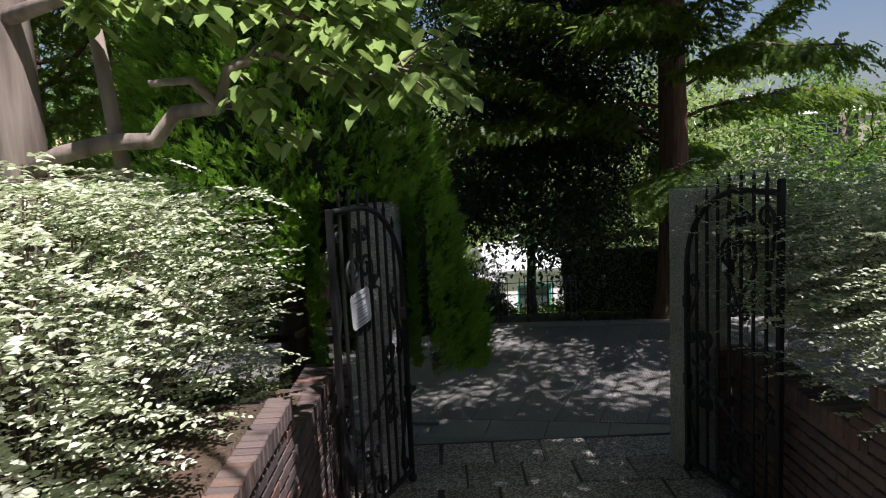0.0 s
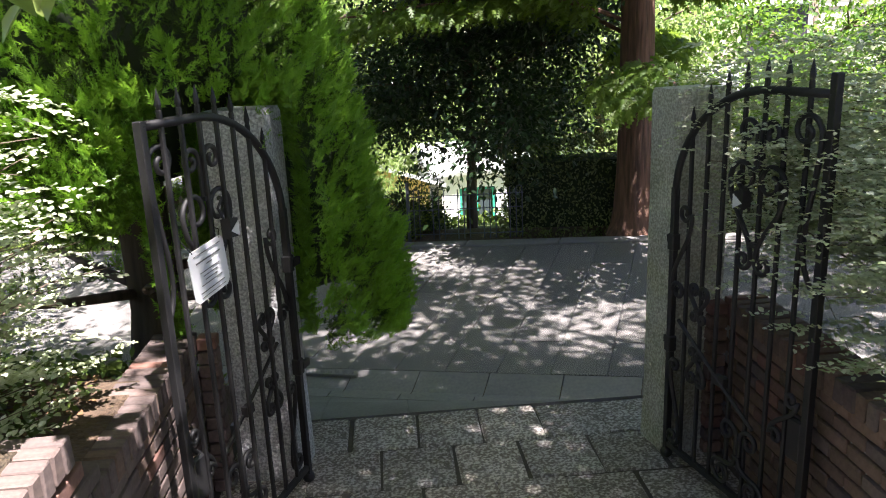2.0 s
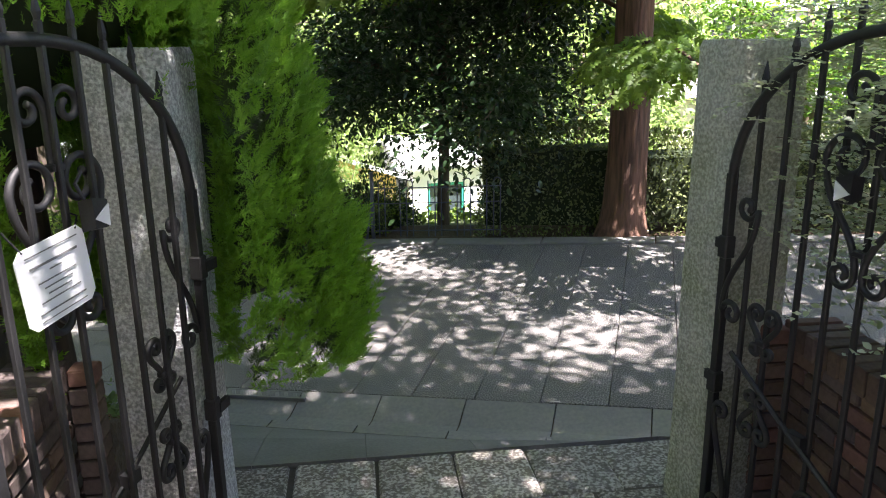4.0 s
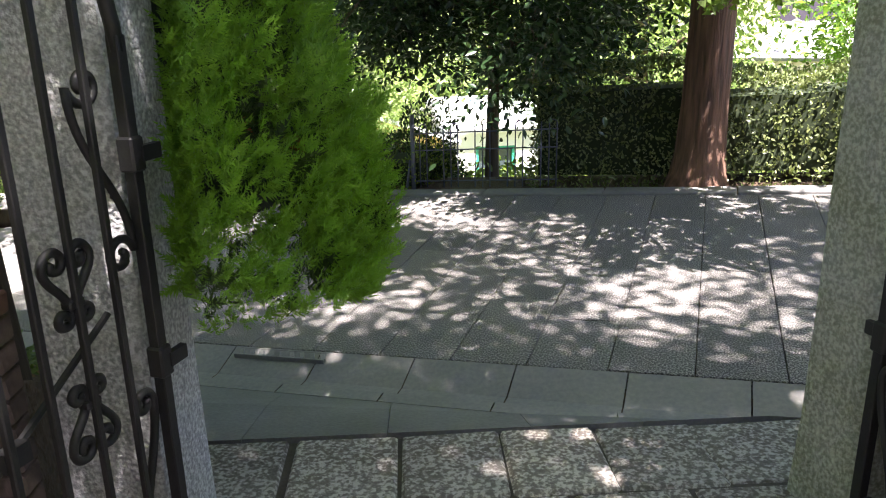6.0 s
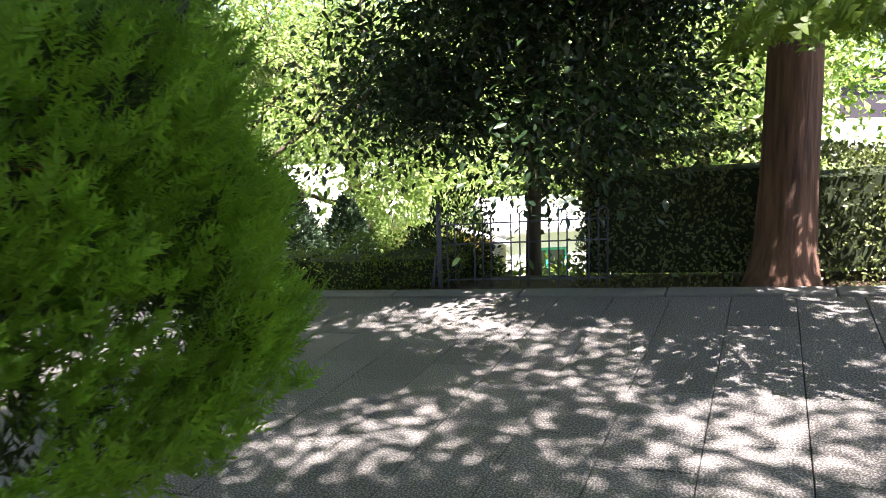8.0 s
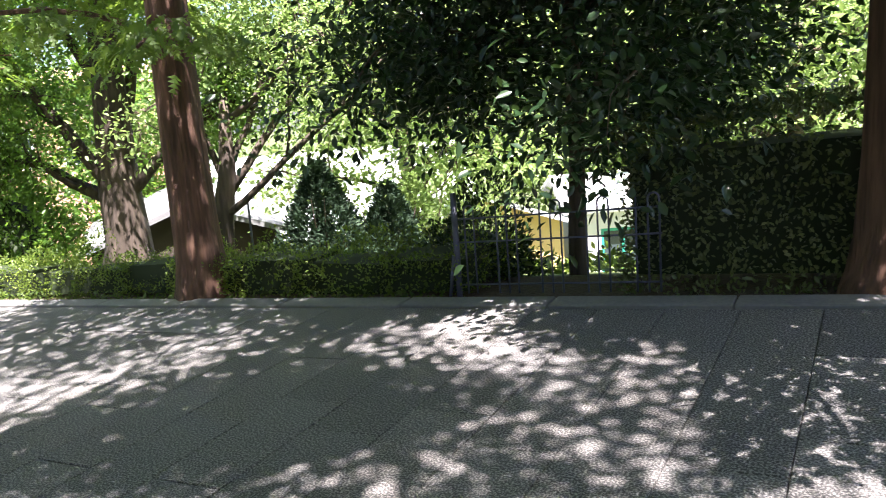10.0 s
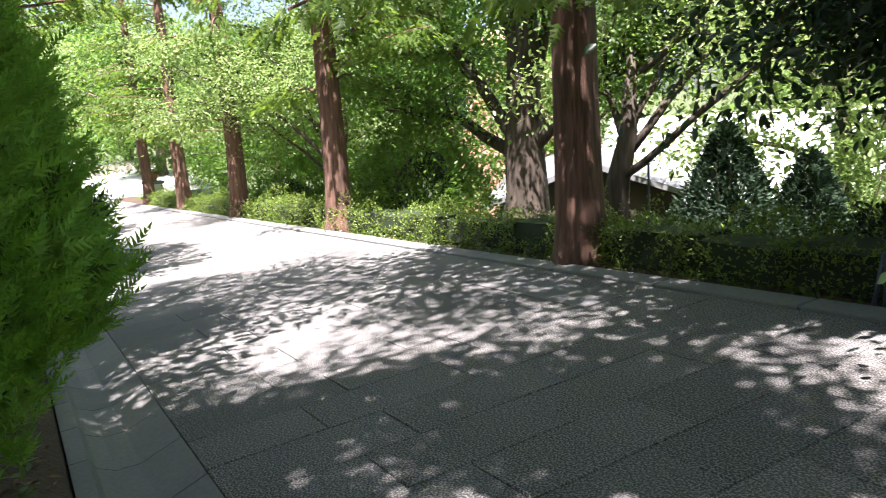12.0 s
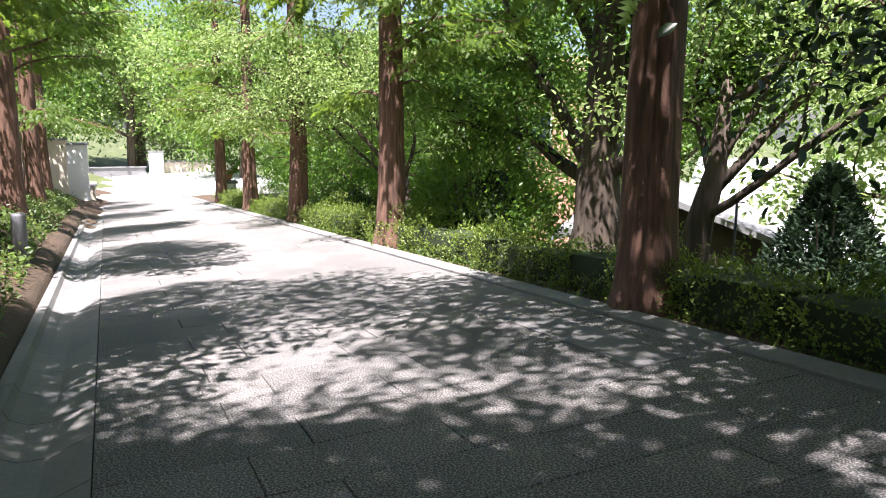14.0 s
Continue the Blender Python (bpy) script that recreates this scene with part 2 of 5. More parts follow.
TERRACOTTA = surface("terracotta", [(0.3, (0.3, 0.12, 0.07)), (0.7, (0.42, 0.19, 0.12))], [(0.3, (0.3, 0.13, 0.08)), (0.7, (0.42, 0.19, 0.12))], bump=0.3)
GLASS = surface("window_glass", [(0.3, (0.03, 0.045, 0.05)), (0.7, (0.05, 0.07, 0.075))], [(0.3, (0.03, 0.04, 0.05)), (0.7, (0.05, 0.07, 0.07))], rough=0.08, bump=0)
PROPWOOD = bark("weathered_prop_pole", (0.15, 0.11, 0.085), (0.36, 0.29, 0.24), 10, 0.4, 0.006)
BLUEGREY = surface("blue_grey_bollard_paint", [(0.3, grey(0.11, (.95, 1, 1.1))), (0.7, grey(0.17, (.95, 1, 1.1)))], [(0.3, grey(0.11)), (0.7, grey(0.17))], rough=0.5, bump=0.1)

# ---- building helpers ----
U, N2 = (-0.928, 0.372), (0.372, 0.928)     # along the lane (downhill) and across it


def lane_z(s, d):
    s = min(max(s, -40.0), 42.0)
    x, y = U[0] * s + N2[0] * d, U[1] * s + N2[1] * d
    return 0.0776 * x + 0.0197 * y - 1.3826


def lane_p(s, d, up=0.0):
    return Vector((U[0] * s + N2[0] * d, U[1] * s + N2[1] * d, lane_z(s, d) + up))


def sd_of(x, y):
    return U[0] * x + U[1] * y, N2[0] * x + N2[1] * y


LANE_TURN = math.atan2(U[1], U[0])
GUT_IN, GUT_OUT, FAR = 7.08, 6.62, 10.75
FACE_L, FACE_R = -0.82, 2.05                # faces of the brick walls beside the walkway


def ground_z(x, y):
    s, d = sd_of(x, y)
    if d > FAR:
        return lane_z(s, FAR) - 0.03 - 0.22 * min(max(d - 11.6, 0.0), 19.0)
    if d >= GUT_OUT - 0.15 - 0.03 * min(max(s - 7.0, 0.0), 8.0) and not (FACE_L - 0.2 < x < FACE_R + 0.2):
        return lane_z(s, d) - 0.14
    if d >= GUT_OUT - 0.02:
        return lane_z(s, d) - 0.12
    if FACE_L - 0.1 < x < FACE_R + 0.1 and y < 7.4:
        return -1.4
    rise = GUT_OUT - d
    top = 0.22 if y < 3.8 else -0.03
    bed = lane_z(s, GUT_OUT) + 0.02 + 0.5 * rise
    if s > 5:
        return min(bed, lane_z(s, GUT_OUT) + 0.9 + 0.02 * rise)
    return min(bed, top + 0.02 * rise)


def mesh_ob(name, bm, material, parent=None, label="", smooth=False):
    me = bpy.data.meshes.new(name)
    bm.to_mesh(me)
    bm.free()
    return data_ob(name, me, material, parent, label, smooth)


def data_ob(name, me, material, parent=None, label="", smooth=False):
    if material and not me.materials:
        me.materials.append(material)
    if smooth:
        me.polygons.foreach_set("use_smooth", np.ones(len(me.polygons), dtype=bool))
    ob = new(name, me)
    if parent:
        ob.parent = parent
    if label:
        ob["label"] = label
    return ob


part = mesh_ob


def box(bm, c, size, m=None, bevel=0.0):
    r = bmesh.ops.create_cube(bm, size=1.0)
    bmesh.ops.scale(bm, vec=size, verts=r["verts"])
    if bevel:
        es = list({e for v in r["verts"] for e in v.link_edges})
        r2 = bmesh.ops.bevel(bm, geom=es, offset=bevel, segments=1, affect="EDGES")
        vs = list({v for f in r2["faces"] for v in f.verts} | {v for v in r["verts"] if v.is_valid})
    else:
        vs = r["verts"]
    bmesh.ops.translate(bm, vec=c, verts=vs)
    if m is not None:
        bmesh.ops.transform(bm, matrix=m, verts=vs)
    return vs


def tube(bm, pts, radii, sides=8, wobble=0.0, rng=None, flute=0.0):
    """A tapered round bar along points, closed at both ends."""
    pts = [Vector(p) for p in pts]
    if isinstance(radii, (int, float)):
        radii = [radii] * len(pts)
    rings, ref = [], None
    for i, p in enumerate(pts):
        t = (pts[min(i + 1, len(pts) - 1)] - pts[max(i - 1, 0)]).normalized()
        if ref is None:
            ref = t.orthogonal().normalized()
        a = (ref - t * ref.dot(t)).normalized()
        ref = a
        b = t.cross(a)
        ring = []
        for k in range(sides):
            w = 2 * math.pi * k / sides
            r = radii[i] * (1 + flute * math.sin(5 * w + 1.3) + (wobble * rng.uniform(-1, 1) if wobble else 0))
            ring.append(bm.verts.new(p + (a * math.cos(w) + b * math.sin(w)) * r))
        rings.append(ring)
    for r0, r1 in zip(rings, rings[1:]):
        for k in range(sides):
            bm.faces.new((r0[k], r0[(k + 1) % sides], r1[(k + 1) % sides], r1[k]))
    bm.faces.new(rings[0][::-1])
    bm.faces.new(rings[-1])


def thing(name, at, label, category, group="", kind="", turn=0.0):
    e = new(name)
    e.empty_display_size = 0.1
    e.matrix_basis = pose(*at, 0, 0, turn)
    return tagged(e, label, category, group, kind)


# leaf shapes: x across, y along, z out of the leaf
def leaf_shape(width=0.5, fold=0.08):
    v = [(0, 0, 0), (width * 0.42, 0.28, fold), (width * 0.45, 0.6, fold), (0, 1, -0.04), (-width * 0.45, 0.6, fold), (-width * 0.42, 0.28, fold)]
    return np.array(v), np.array([(0, 1, 2), (0, 2, 3), (0, 3, 4), (0, 4, 5)])


def leaf_simple(width=0.5, fold=0.1):
    return np.array([(0, 0, 0), (width * 0.5, 0.45, fold), (0, 1, 0), (-width * 0.5, 0.45, fold)]), np.array([(0, 1, 2), (0, 2, 3)])


def frond_shape(pairs=5, slant=0.6, length=0.34, width=0.09, droop=0.25):
    """A spray: blades on both sides of one stalk, all joined."""
    ys = [0.06 + 0.84 * i / pairs for i in range(pairs + 1)]
    v = [(0, y, -droop * y * y) for y in ys]
    f = []
    for i in range(pairs):
        ln = length * (1 - 0.5 * i / pairs)
        mid = ys[i] * 0.4 + ys[i + 1] * 0.6
        for sg in (-1, 1):
            k = len(v)
            v += [(sg * ln * 0.5 * math.cos(slant) - sg * width * 0.5, mid + ln * 0.5 * math.sin(slant) + width, -droop * mid * mid - 0.02),
                  (sg * ln * math.cos(slant), mid + ln * math.sin(slant), -droop * mid * mid - 0.06)]
            f += [(i, i + 1, k) if sg < 0 else (i + 1, i, k), (i, k, k + 1) if sg < 0 else (k, i, k + 1)]
    k = len(v)
    v += [(width * 0.7, ys[-1], -droop), (0, 1.12, -droop)]
    f += [(pairs, k, k + 1)]
    return np.array(v), np.array(f)


LEAF, LEAF2 = leaf_shape(), leaf_simple()
ROUNDLEAF = leaf_shape(0.62, 0.1)


def sprig_shape(pairs=5, length=0.34, width=0.10):
    """A cypress spray: short slanting blades in pairs along one stalk, narrowing to its tip."""
    v, f = [], []
    for i in range(pairs + 1):
        y = 0.02 + 0.74 * i / pairs
        v += [(0, y, 0), (0.035, y + 0.05, 0)]
        if i:
            f += [(2 * i - 2, 2 * i - 1, 2 * i)]
    for i in range(pairs * 2 + 1):
        h = min(i // 2, pairs)
        a = 0.0 if i == pairs * 2 else (0.95 - 0.08 * h) * (1 if i % 2 else -1)
        ln = length * (1.1 - 0.14 * h) if a else 0.24
        k = len(v)
        y = v[2 * h][1]
        v += [(math.cos(a) * width, y - math.sin(a) * width, 0), (math.sin(a) * ln, y + math.cos(a) * ln, 0.1 * (i % 3) - 0.1)]
        f.append((2 * h, k, k + 1))
    return np.array(v), np.array(f)


SPRAY = sprig_shape()
FEATHER = frond_shape(4, 0.35, 0.34, 0.10, 0.35)
NEEDLE = frond_shape(4, 0.6, 0.26, 0.08, 0.1)


def unit(a):
    return a / np.maximum(np.linalg.norm(a, axis=1, keepdims=True), 1e-9)


def scatter(name, P, D, Nn, size, shape):
    """One mesh of many leaves: places, directions, normals, lengths, and the leaf's shape."""
    tv, tf = shape
    P, Y = np.asarray(P, float), unit(np.asarray(D, float))
    X = unit(np.cross(Y, np.asarray(Nn, float)))
    Z = np.cross(X, Y)
    size = np.broadcast_to(np.asarray(size, float), (len(P),))
    V = P[:, None, :] + size[:, None, None] * (tv[None, :, 0:1] * X[:, None] + tv[None, :, 1:2] * Y[:, None] + tv[None, :, 2:3] * Z[:, None])
    F = (tf[None] + (np.arange(len(P)) * len(tv))[:, None, None]).reshape(-1)
    me = bpy.data.meshes.new(name)
    me.vertices.add(V.shape[0] * V.shape[1])
    me.vertices.foreach_set("co", V.reshape(-1).astype(np.float32))
    me.loops.add(len(F))
    me.loops.foreach_set("vertex_index", F.astype(np.int32))
    me.polygons.add(len(F) // 3)
    me.polygons.foreach_set("loop_start", np.arange(0, len(F), 3, dtype=np.int32))
    me.update(calc_edges=True)
    return me


def rand_dirs(rng, n):
    return unit(rng.normal(size=(n, 3)))


def lumps(rng, P, amount, scale):
    """Uneven offsets, so that a clipped outline swells and sinks."""
    k = rng.normal(size=(7, 3)) * scale
    ph = rng.uniform(0, 6.28, 7)
    return amount * np.mean(np.sin(P @ k.T + ph), axis=1) * 2.0


# ---- setting ----
def grid_lines(lo, hi, fine_lo, fine_hi, step, grow):
    mid = list(np.arange(fine_lo, fine_hi + 1e-6, step))
    a, w = [], step
    p = fine_lo
    while p > lo:
        w *= grow
        p -= w
        a.append(p)
    b, w = [], step
    p = mid[-1]
    while p < hi:
        w *= grow
        p += w
        b.append(p)
    return a[::-1] + mid + b


def build_ground():
    xs = grid_lines(-400, 400, -4.12, 4.35, 0.11, 1.12)
    ys = grid_lines(-400, 400, -1.0, 13.0, 0.11, 1.12)
    rng = np.random.default_rng(5)
    nx, ny = len(xs), len(ys)
    verts = [(x, y, ground_z(x, y)) for y in ys for x in xs]
    faces = [(j * nx + i, j * nx + i + 1, (j + 1) * nx + i + 1, (j + 1) * nx + i) for j in range(ny - 1) for i in range(nx - 1)]
    me = bpy.data.meshes.new("ground")
    me.from_pydata(verts, [], faces)
    me.materials.append(SOIL)
    me.materials.append(GRASSY)
    for p in me.polygons:
        c = p.center
        s, d = sd_of(c.x, c.y)
        p.material_index = 1 if d > 11.7 or d < -6 or s > 46 else 0
    tagged(data_ob("ground", me, None, smooth=True), "bare soil and grass ground under the trees, falling away below the lane", "ground", kind="structure")


build_ground()


def lane_frame(s, d, up=0.0):
    """Turned so that local x runs along the lane and y across it, lying in its slope."""
    o = lane_p(s, d, up)
    ex = (lane_p(s + 1, d) - lane_p(s, d)).normalized()
    ey = (lane_p(s, d - 1) - lane_p(s, d)).normalized()
    ez = ex.cross(ey)
    if ez.z < 0:
        ey, ez = -ey, -ez
    return Matrix(((ex.x, ey.x, ez.x, o.x), (ex.y, ey.y, ez.y, o.y), (ex.z, ey.z, ez.z, o.z), (0, 0, 0, 1)))


def build_gutter():
    """A shallow concrete channel along the lane's near edge."""
    prof = [(GUT_OUT - 0.09, -0.16), (GUT_OUT - 0.09, 0.03), (GUT_OUT, 0.03), (GUT_OUT + 0.03, -0.03), (GUT_OUT + 0.12, -0.075), (GUT_OUT + 0.24, -0.08), (GUT_OUT + 0.34, -0.045), (GUT_IN - 0.003, -0.004), (GUT_IN - 0.003, -0.1)]
    g = thing("gutter", lane_p(0, 6.8), "worn grey concrete gutter channel along the lane", "gutter", kind="structure")
    s, k = -12.0, 0
    inv = Matrix.Translation(-lane_p(0, 6.8))
    while s < 44:
        ln = 0.6 if s < 22 else 2.4
        bm = bmesh.new()
        for e in (s + 0.004, s + ln - 0.004):
            for d, up in prof:
                bm.verts.new(inv @ lane_p(e, d, up))
        bm.verts.ensure_lookup_table()
        m = len(prof)
        for i in range(m - 1):
            bm.faces.new((bm.verts[i], bm.verts[i + 1], bm.verts[m + i + 1], bm.verts[m + i]))
        bmesh.ops.recalc_face_normals(bm, faces=bm.faces)
        part("channel_stone", bm, BORDER, g)
        s += ln


def build_verge():
    """The soil's foot along the gutter, with an uneven top."""
    rng = np.random.default_rng(17)
    for s0, s1, name in ((3.7, 30.0, "verge"), (-12.0, 0.0, "verge")):
        ss = np.arange(s0, s1, 0.12)
        o = lane_p(s0, 6.3)
        vs = []
        for a in ss:
            for k, rise in enumerate((0.088, 0.12, 0.19, 0.27, 0.36, 0.46)):
                q = lane_p(a, GUT_OUT - rise)
                q.z = lane_z(a, GUT_OUT) + 0.02 + 0.5 * rise + (-0.12, 0.006, 0.02, 0.022, 0.014, -0.05)[k] + (rng.uniform(-0.01, 0.01) if 0 < k < 5 else 0)
                vs.append(tuple(q - o))
        fs = [(i * 6 + k, i * 6 + k + 1, i * 6 + k + 7, i * 6 + k + 6) for i in range(len(ss) - 1) for k in range(5)]
        me = bpy.data.meshes.new(name)
        me.from_pydata(vs, [], fs)
        ob = tagged(data_ob(name, me, SOIL, smooth=True), "bare soil verge with leaf litter beside the gutter", "verge", kind="structure")
        ob.location = o


build_verge()


def build_lane():
    """Courses of aggregate slabs laid across the lane, with staggered cross joints."""
    rng = np.random.default_rng(11)
    lane = thing("lane", lane_p(0, 9), "grey exposed-aggregate slab lane dappled with leaf shade", "lane", kind="structure")
    inv = Matrix.Translation(-lane_p(0, 9))
    shapes = {}

    def slab_mesh(ln, wd):
        key = (round(ln, 3), round(wd, 3))
        if key not in shapes:
            bm = bmesh.new()
            box(bm, (0, 0, -0.03), (ln, wd, 0.06), bevel=0.003)
            me = bpy.data.meshes.new("slab")
            bm.to_mesh(me)
            bm.free()
            me.materials.append(SLAB)
            shapes[key] = me
        return shapes[key]

    rest_v, rest_f = [], []
    course, k = 0.44, 0
    for k in range(-26, 100):
        s = 0.21 + k * course
        ends = [GUT_IN, GUT_IN + (0.62 if k % 2 else 0.92)]
        while ends[-1] + 0.9 < FAR - 0.5:
            ends.append(ends[-1] + 0.9)
        ends.append(FAR - 0.22)
        for a, b in zip(ends, ends[1:]):
            m = inv @ lane_frame(s, (a + b) / 2, rng.uniform(-0.002, 0.002)) @ pose(0, 0, 0, rng.uniform(-.15, .15), rng.uniform(-.2, .2), 0)
            if -7 < s < 17:
                ob = new("slab", slab_mesh(course - 0.005, b - a - 0.005))
                ob.parent = lane
                ob.matrix_basis = m
            else:
                i0 = len(rest_v)
                me = slab_mesh(course - 0.005, b - a - 0.005)
                rest_v += [tuple(m @ v.co) for v in me.vertices]
                rest_f += [tuple(i0 + i for i in p.vertices) for p in me.polygons]
    me = bpy.data.meshes.new("far_slabs")
    me.from_pydata(rest_v, [], rest_f)
    tagged(data_ob("far_slabs", me, SLAB, lane), kind="stuff")
    # edging stones on the far side
    for i in range(-10, 36):
        bm = bmesh.new()
        box(bm, (0, 0, -0.05), (1.19, 0.205, 0.12), bevel=0.008)
        ob = part("edging_stone", bm, BORDER, lane)
        ob.matrix_basis = inv @ lane_frame(i * 1.2, FAR - 0.108, 0.012)
    # the dark patched slab beside the second tree
    bm = bmesh.new()
    box(bm, (0, 0, 0), (1.5, 0.36, 0.012), bevel=0.003)
    ob = part("patch_slab", bm, APRON, lane, "darker grey patched slab")
    ob.matrix_basis = inv @ lane_frame(6.15, 10.05, 0.003)


def build_walkway():
    """Five steps down to a landing of rough granite pavers, and an apron to the gutter."""
    rng = np.random.default_rng(3)
    walk_ob = thing("walkway", (0.6, 4, -0.9), "rough granite paved walkway with steps down to the gate", "walkway", kind="structure")
    inv = Matrix.Translation((-0.6, -4, 0.9))
    bm = bmesh.new()
    box(bm, ((FACE_L + FACE_R) / 2, -0.8, -0.3), (FACE_R - FACE_L, 5.8, 0.6))
    bmesh.ops.transform(bm, matrix=inv, verts=bm.verts)
    part("upper_landing", bm, BORDER, walk_ob)
    for i in range(5):
        bm = bmesh.new()
        z = -0.176 * (i + 1)
        box(bm, ((FACE_L + FACE_R) / 2, 2.1 + 0.39 * i + 0.195, z - 0.25), (FACE_R - FACE_L - 0.004, 0.386, 0.5), bevel=0.01)
        bmesh.ops.transform(bm, matrix=inv, verts=bm.verts)
        part("step", bm, BORDER, walk_ob)
    bm = bmesh.new()
    for v in box(bm, ((FACE_L + FACE_R) / 2, 5.08, -1.056), (FACE_R - FACE_L, 2.1, 0.3)):
        v.co.z -= 0.0219 * (v.co.y - 5.08)
    bmesh.ops.transform(bm, matrix=inv, verts=bm.verts)
    part("mortar_bed", bm, JOINT_AND_SLOT, walk_ob)
    row_y = [6.14, 5.69, 5.24, 4.79, 4.36, 4.06]
    for j, (y1, y0) in enumerate(zip(row_y, row_y[1:])):
        xs = [-0.78, -0.49, -0.09, 0.32, 0.735, 1.11, 1.5, 2.02] if j % 2 == 0 else [-0.78, -0.31, 0.10, 0.525, 0.927, 1.353, 1.72, 2.02]
        for x0, x1 in zip(xs, xs[1:]):
            bm = bmesh.new()
            x0, x1 = x0 + rng.uniform(-.012, .012), x1 + rng.uniform(-.012, .012)
            zt = -0.875 - 0.035 * (y1 - 4.5) / 1.6
            box(bm, (0, 0, 0), (x1 - x0 - 0.015, y1 - y0 - 0.015, 0.12), bevel=0.012)
            for v in bm.verts:
                v.co += Vector((rng.uniform(-.006, .006), rng.uniform(-.006, .006), rng.uniform(-.003, .003)))
            ob = part("paver", bm, GRANITE, walk_ob)
            ob.matrix_basis = inv @ pose((x0 + x1) / 2, (y0 + y1) / 2, zt - 0.06 + rng.uniform(-.004, .004), rng.uniform(-.5, .5) - 1.2, rng.uniform(-.5, .5), 0)
    # apron slabs, running down to the gutter's lip
    xs = [-1.0, -0.3, 0.28, 0.86, 1.32, 1.85, 2.4, 3.0]
    for x0, x1 in zip(xs, xs[1:]):
        bm = bmesh.new()
        top = []
        for x in (x0 + 0.0015, x1 - 0.0015):
            ye = (GUT_OUT - 0.095 - N2[0] * x) / N2[1]
            s, d = sd_of(x, ye)
            y_in = min(6.15, ye - 0.05)
            mid = (0.45 * y_in + 0.55 * ye)
            ze = lane_z(s, d) + 0.028
            top.append([(x, y_in, -0.912), (x, mid, 0.5 * -0.912 + 0.5 * ze + 0.015), (x, ye, ze)])
        vs = [[bm.verts.new(inv @ Vector(p)) for p in t] for t in top]
        lo = [[bm.verts.new(inv @ (Vector(p) - Vector((0, 0, 0.2)))) for p in t] for t in top]
        for k in range(2):
            bm.faces.new((vs[0][k], vs[1][k], vs[1][k + 1], vs[0][k + 1]))
        for a, b in ((0, 1),):
            bm.faces.new((vs[0][0], lo[0][0], lo[1][0], vs[1][0]))
            bm.faces.new((vs[0][2], vs[1][2], lo[1][2], lo[0][2]))
            for k in range(2):
                bm.faces.new((vs[0][k], vs[0][k + 1], lo[0][k + 1], lo[0][k]))
                bm.faces.new((vs[1][k + 1], vs[1][k], lo[1][k], lo[1][k + 1]))
        bmesh.ops.recalc_face_normals(bm, faces=bm.faces)
        part("apron_stone", bm, APRON, walk_ob)


def brick_mesh(size, material, rng):
    bm = bmesh.new()
    box(bm, (0, 0, 0), size, bevel=0.006)
    for v in bm.verts:
        v.co += Vector([rng.uniform(-.0025, .0025) for _ in range(3)])
    me = bpy.data.meshes.new("brick")
    bm.to_mesh(me)
    bm.free()
    me.materials.append(material)
    return me


def build_brick_wall(name, x_face, side, y_end, label, mats, seed, step_y):
    """A planter wall beside the walkway: stretcher courses and a rowlock coping that steps once. side: +1 when the wall lies to +x of its face."""
    rng = np.random.default_rng(seed)
    w = thing(name, (x_face, 4, -0.9), label, "brick wall", kind="structure")
    inv = Matrix.Translation((-x_face, -4, 0.9))
    th = 0.21
    bm = bmesh.new()
    for y0, y1, zt in ((-2.0, step_y, 0.17), (step_y, y_end, -0.09)):
        box(bm, (x_face + side * (th / 2 + 0.012), (y0 + y1) / 2, (zt - 1.3) / 2), (th - 0.024, y1 - y0, zt + 1.3))
    bmesh.ops.transform(bm, matrix=inv, verts=bm.verts)
    part("mortar_core", bm, MORTAR, w)
    common = [brick_mesh((0.1, 0.215, 0.064), m, rng) for m in mats for _ in range(2)]
    half = [brick_mesh((0.1, 0.1, 0.064), m, rng) for m in mats]
    cope = [brick_mesh((0.222, 0.066, 0.108), m, rng) for m in mats for _ in range(2)]
    odds = np.array([0.8, 0.08, 0.12])

    def pick(pool, each):
        return pool[int(rng.choice(3, p=odds)) * each + int(rng.integers(each))]

    def put(me, p, m=Matrix()):
        ob = new("brick", me)
        ob.parent = w
        ob.matrix_basis = inv @ Matrix.Translation(p) @ m

    n = 0
    for c in range(17):
        z = -0.9 + 0.0755 * c
        y = 2.0 + (0.1125 if c % 2 else 0.0)
        while y < y_end - 0.06:
            top = 0.17 if y < step_y else -0.09
            if z + 0.04 < top and z + 0.07 > -0.88 - 0.0:
                wd = 0.225
                if y + wd > y_end:
                    put(pick(half, 1), (x_face + side * 0.052, y + 0.052, z + 0.037))
                else:
                    put(pick(common, 2), (x_face + side * (0.052 + rng.uniform(-.002, .002)), y + 0.1125, z + 0.037))
                n += 1
            y += 0.225
    y = -1.9
    while y < y_end - 0.03:
        zc = 0.284 if y < step_y - 0.04 else 0.02
        put(pick(cope, 2), (x_face + side * 0.103, y + 0.037, zc - 0.054 + rng.uniform(-.003, .003)), pose(0, 0, 0, rng.uniform(-1, 1), rng.uniform(-1, 1), rng.uniform(-1, 1)))
        y += 0.0755
    # return pier up to the gate post
    for c in range(12):
        z = -0.9 + 0.0755 * c
        put(pick(half, 1), (x_face - side * 0.062, y_end - 0.05, z + 0.037), pose(0, 0, 0, 0, 0, 90))
    return w


build_gutter()

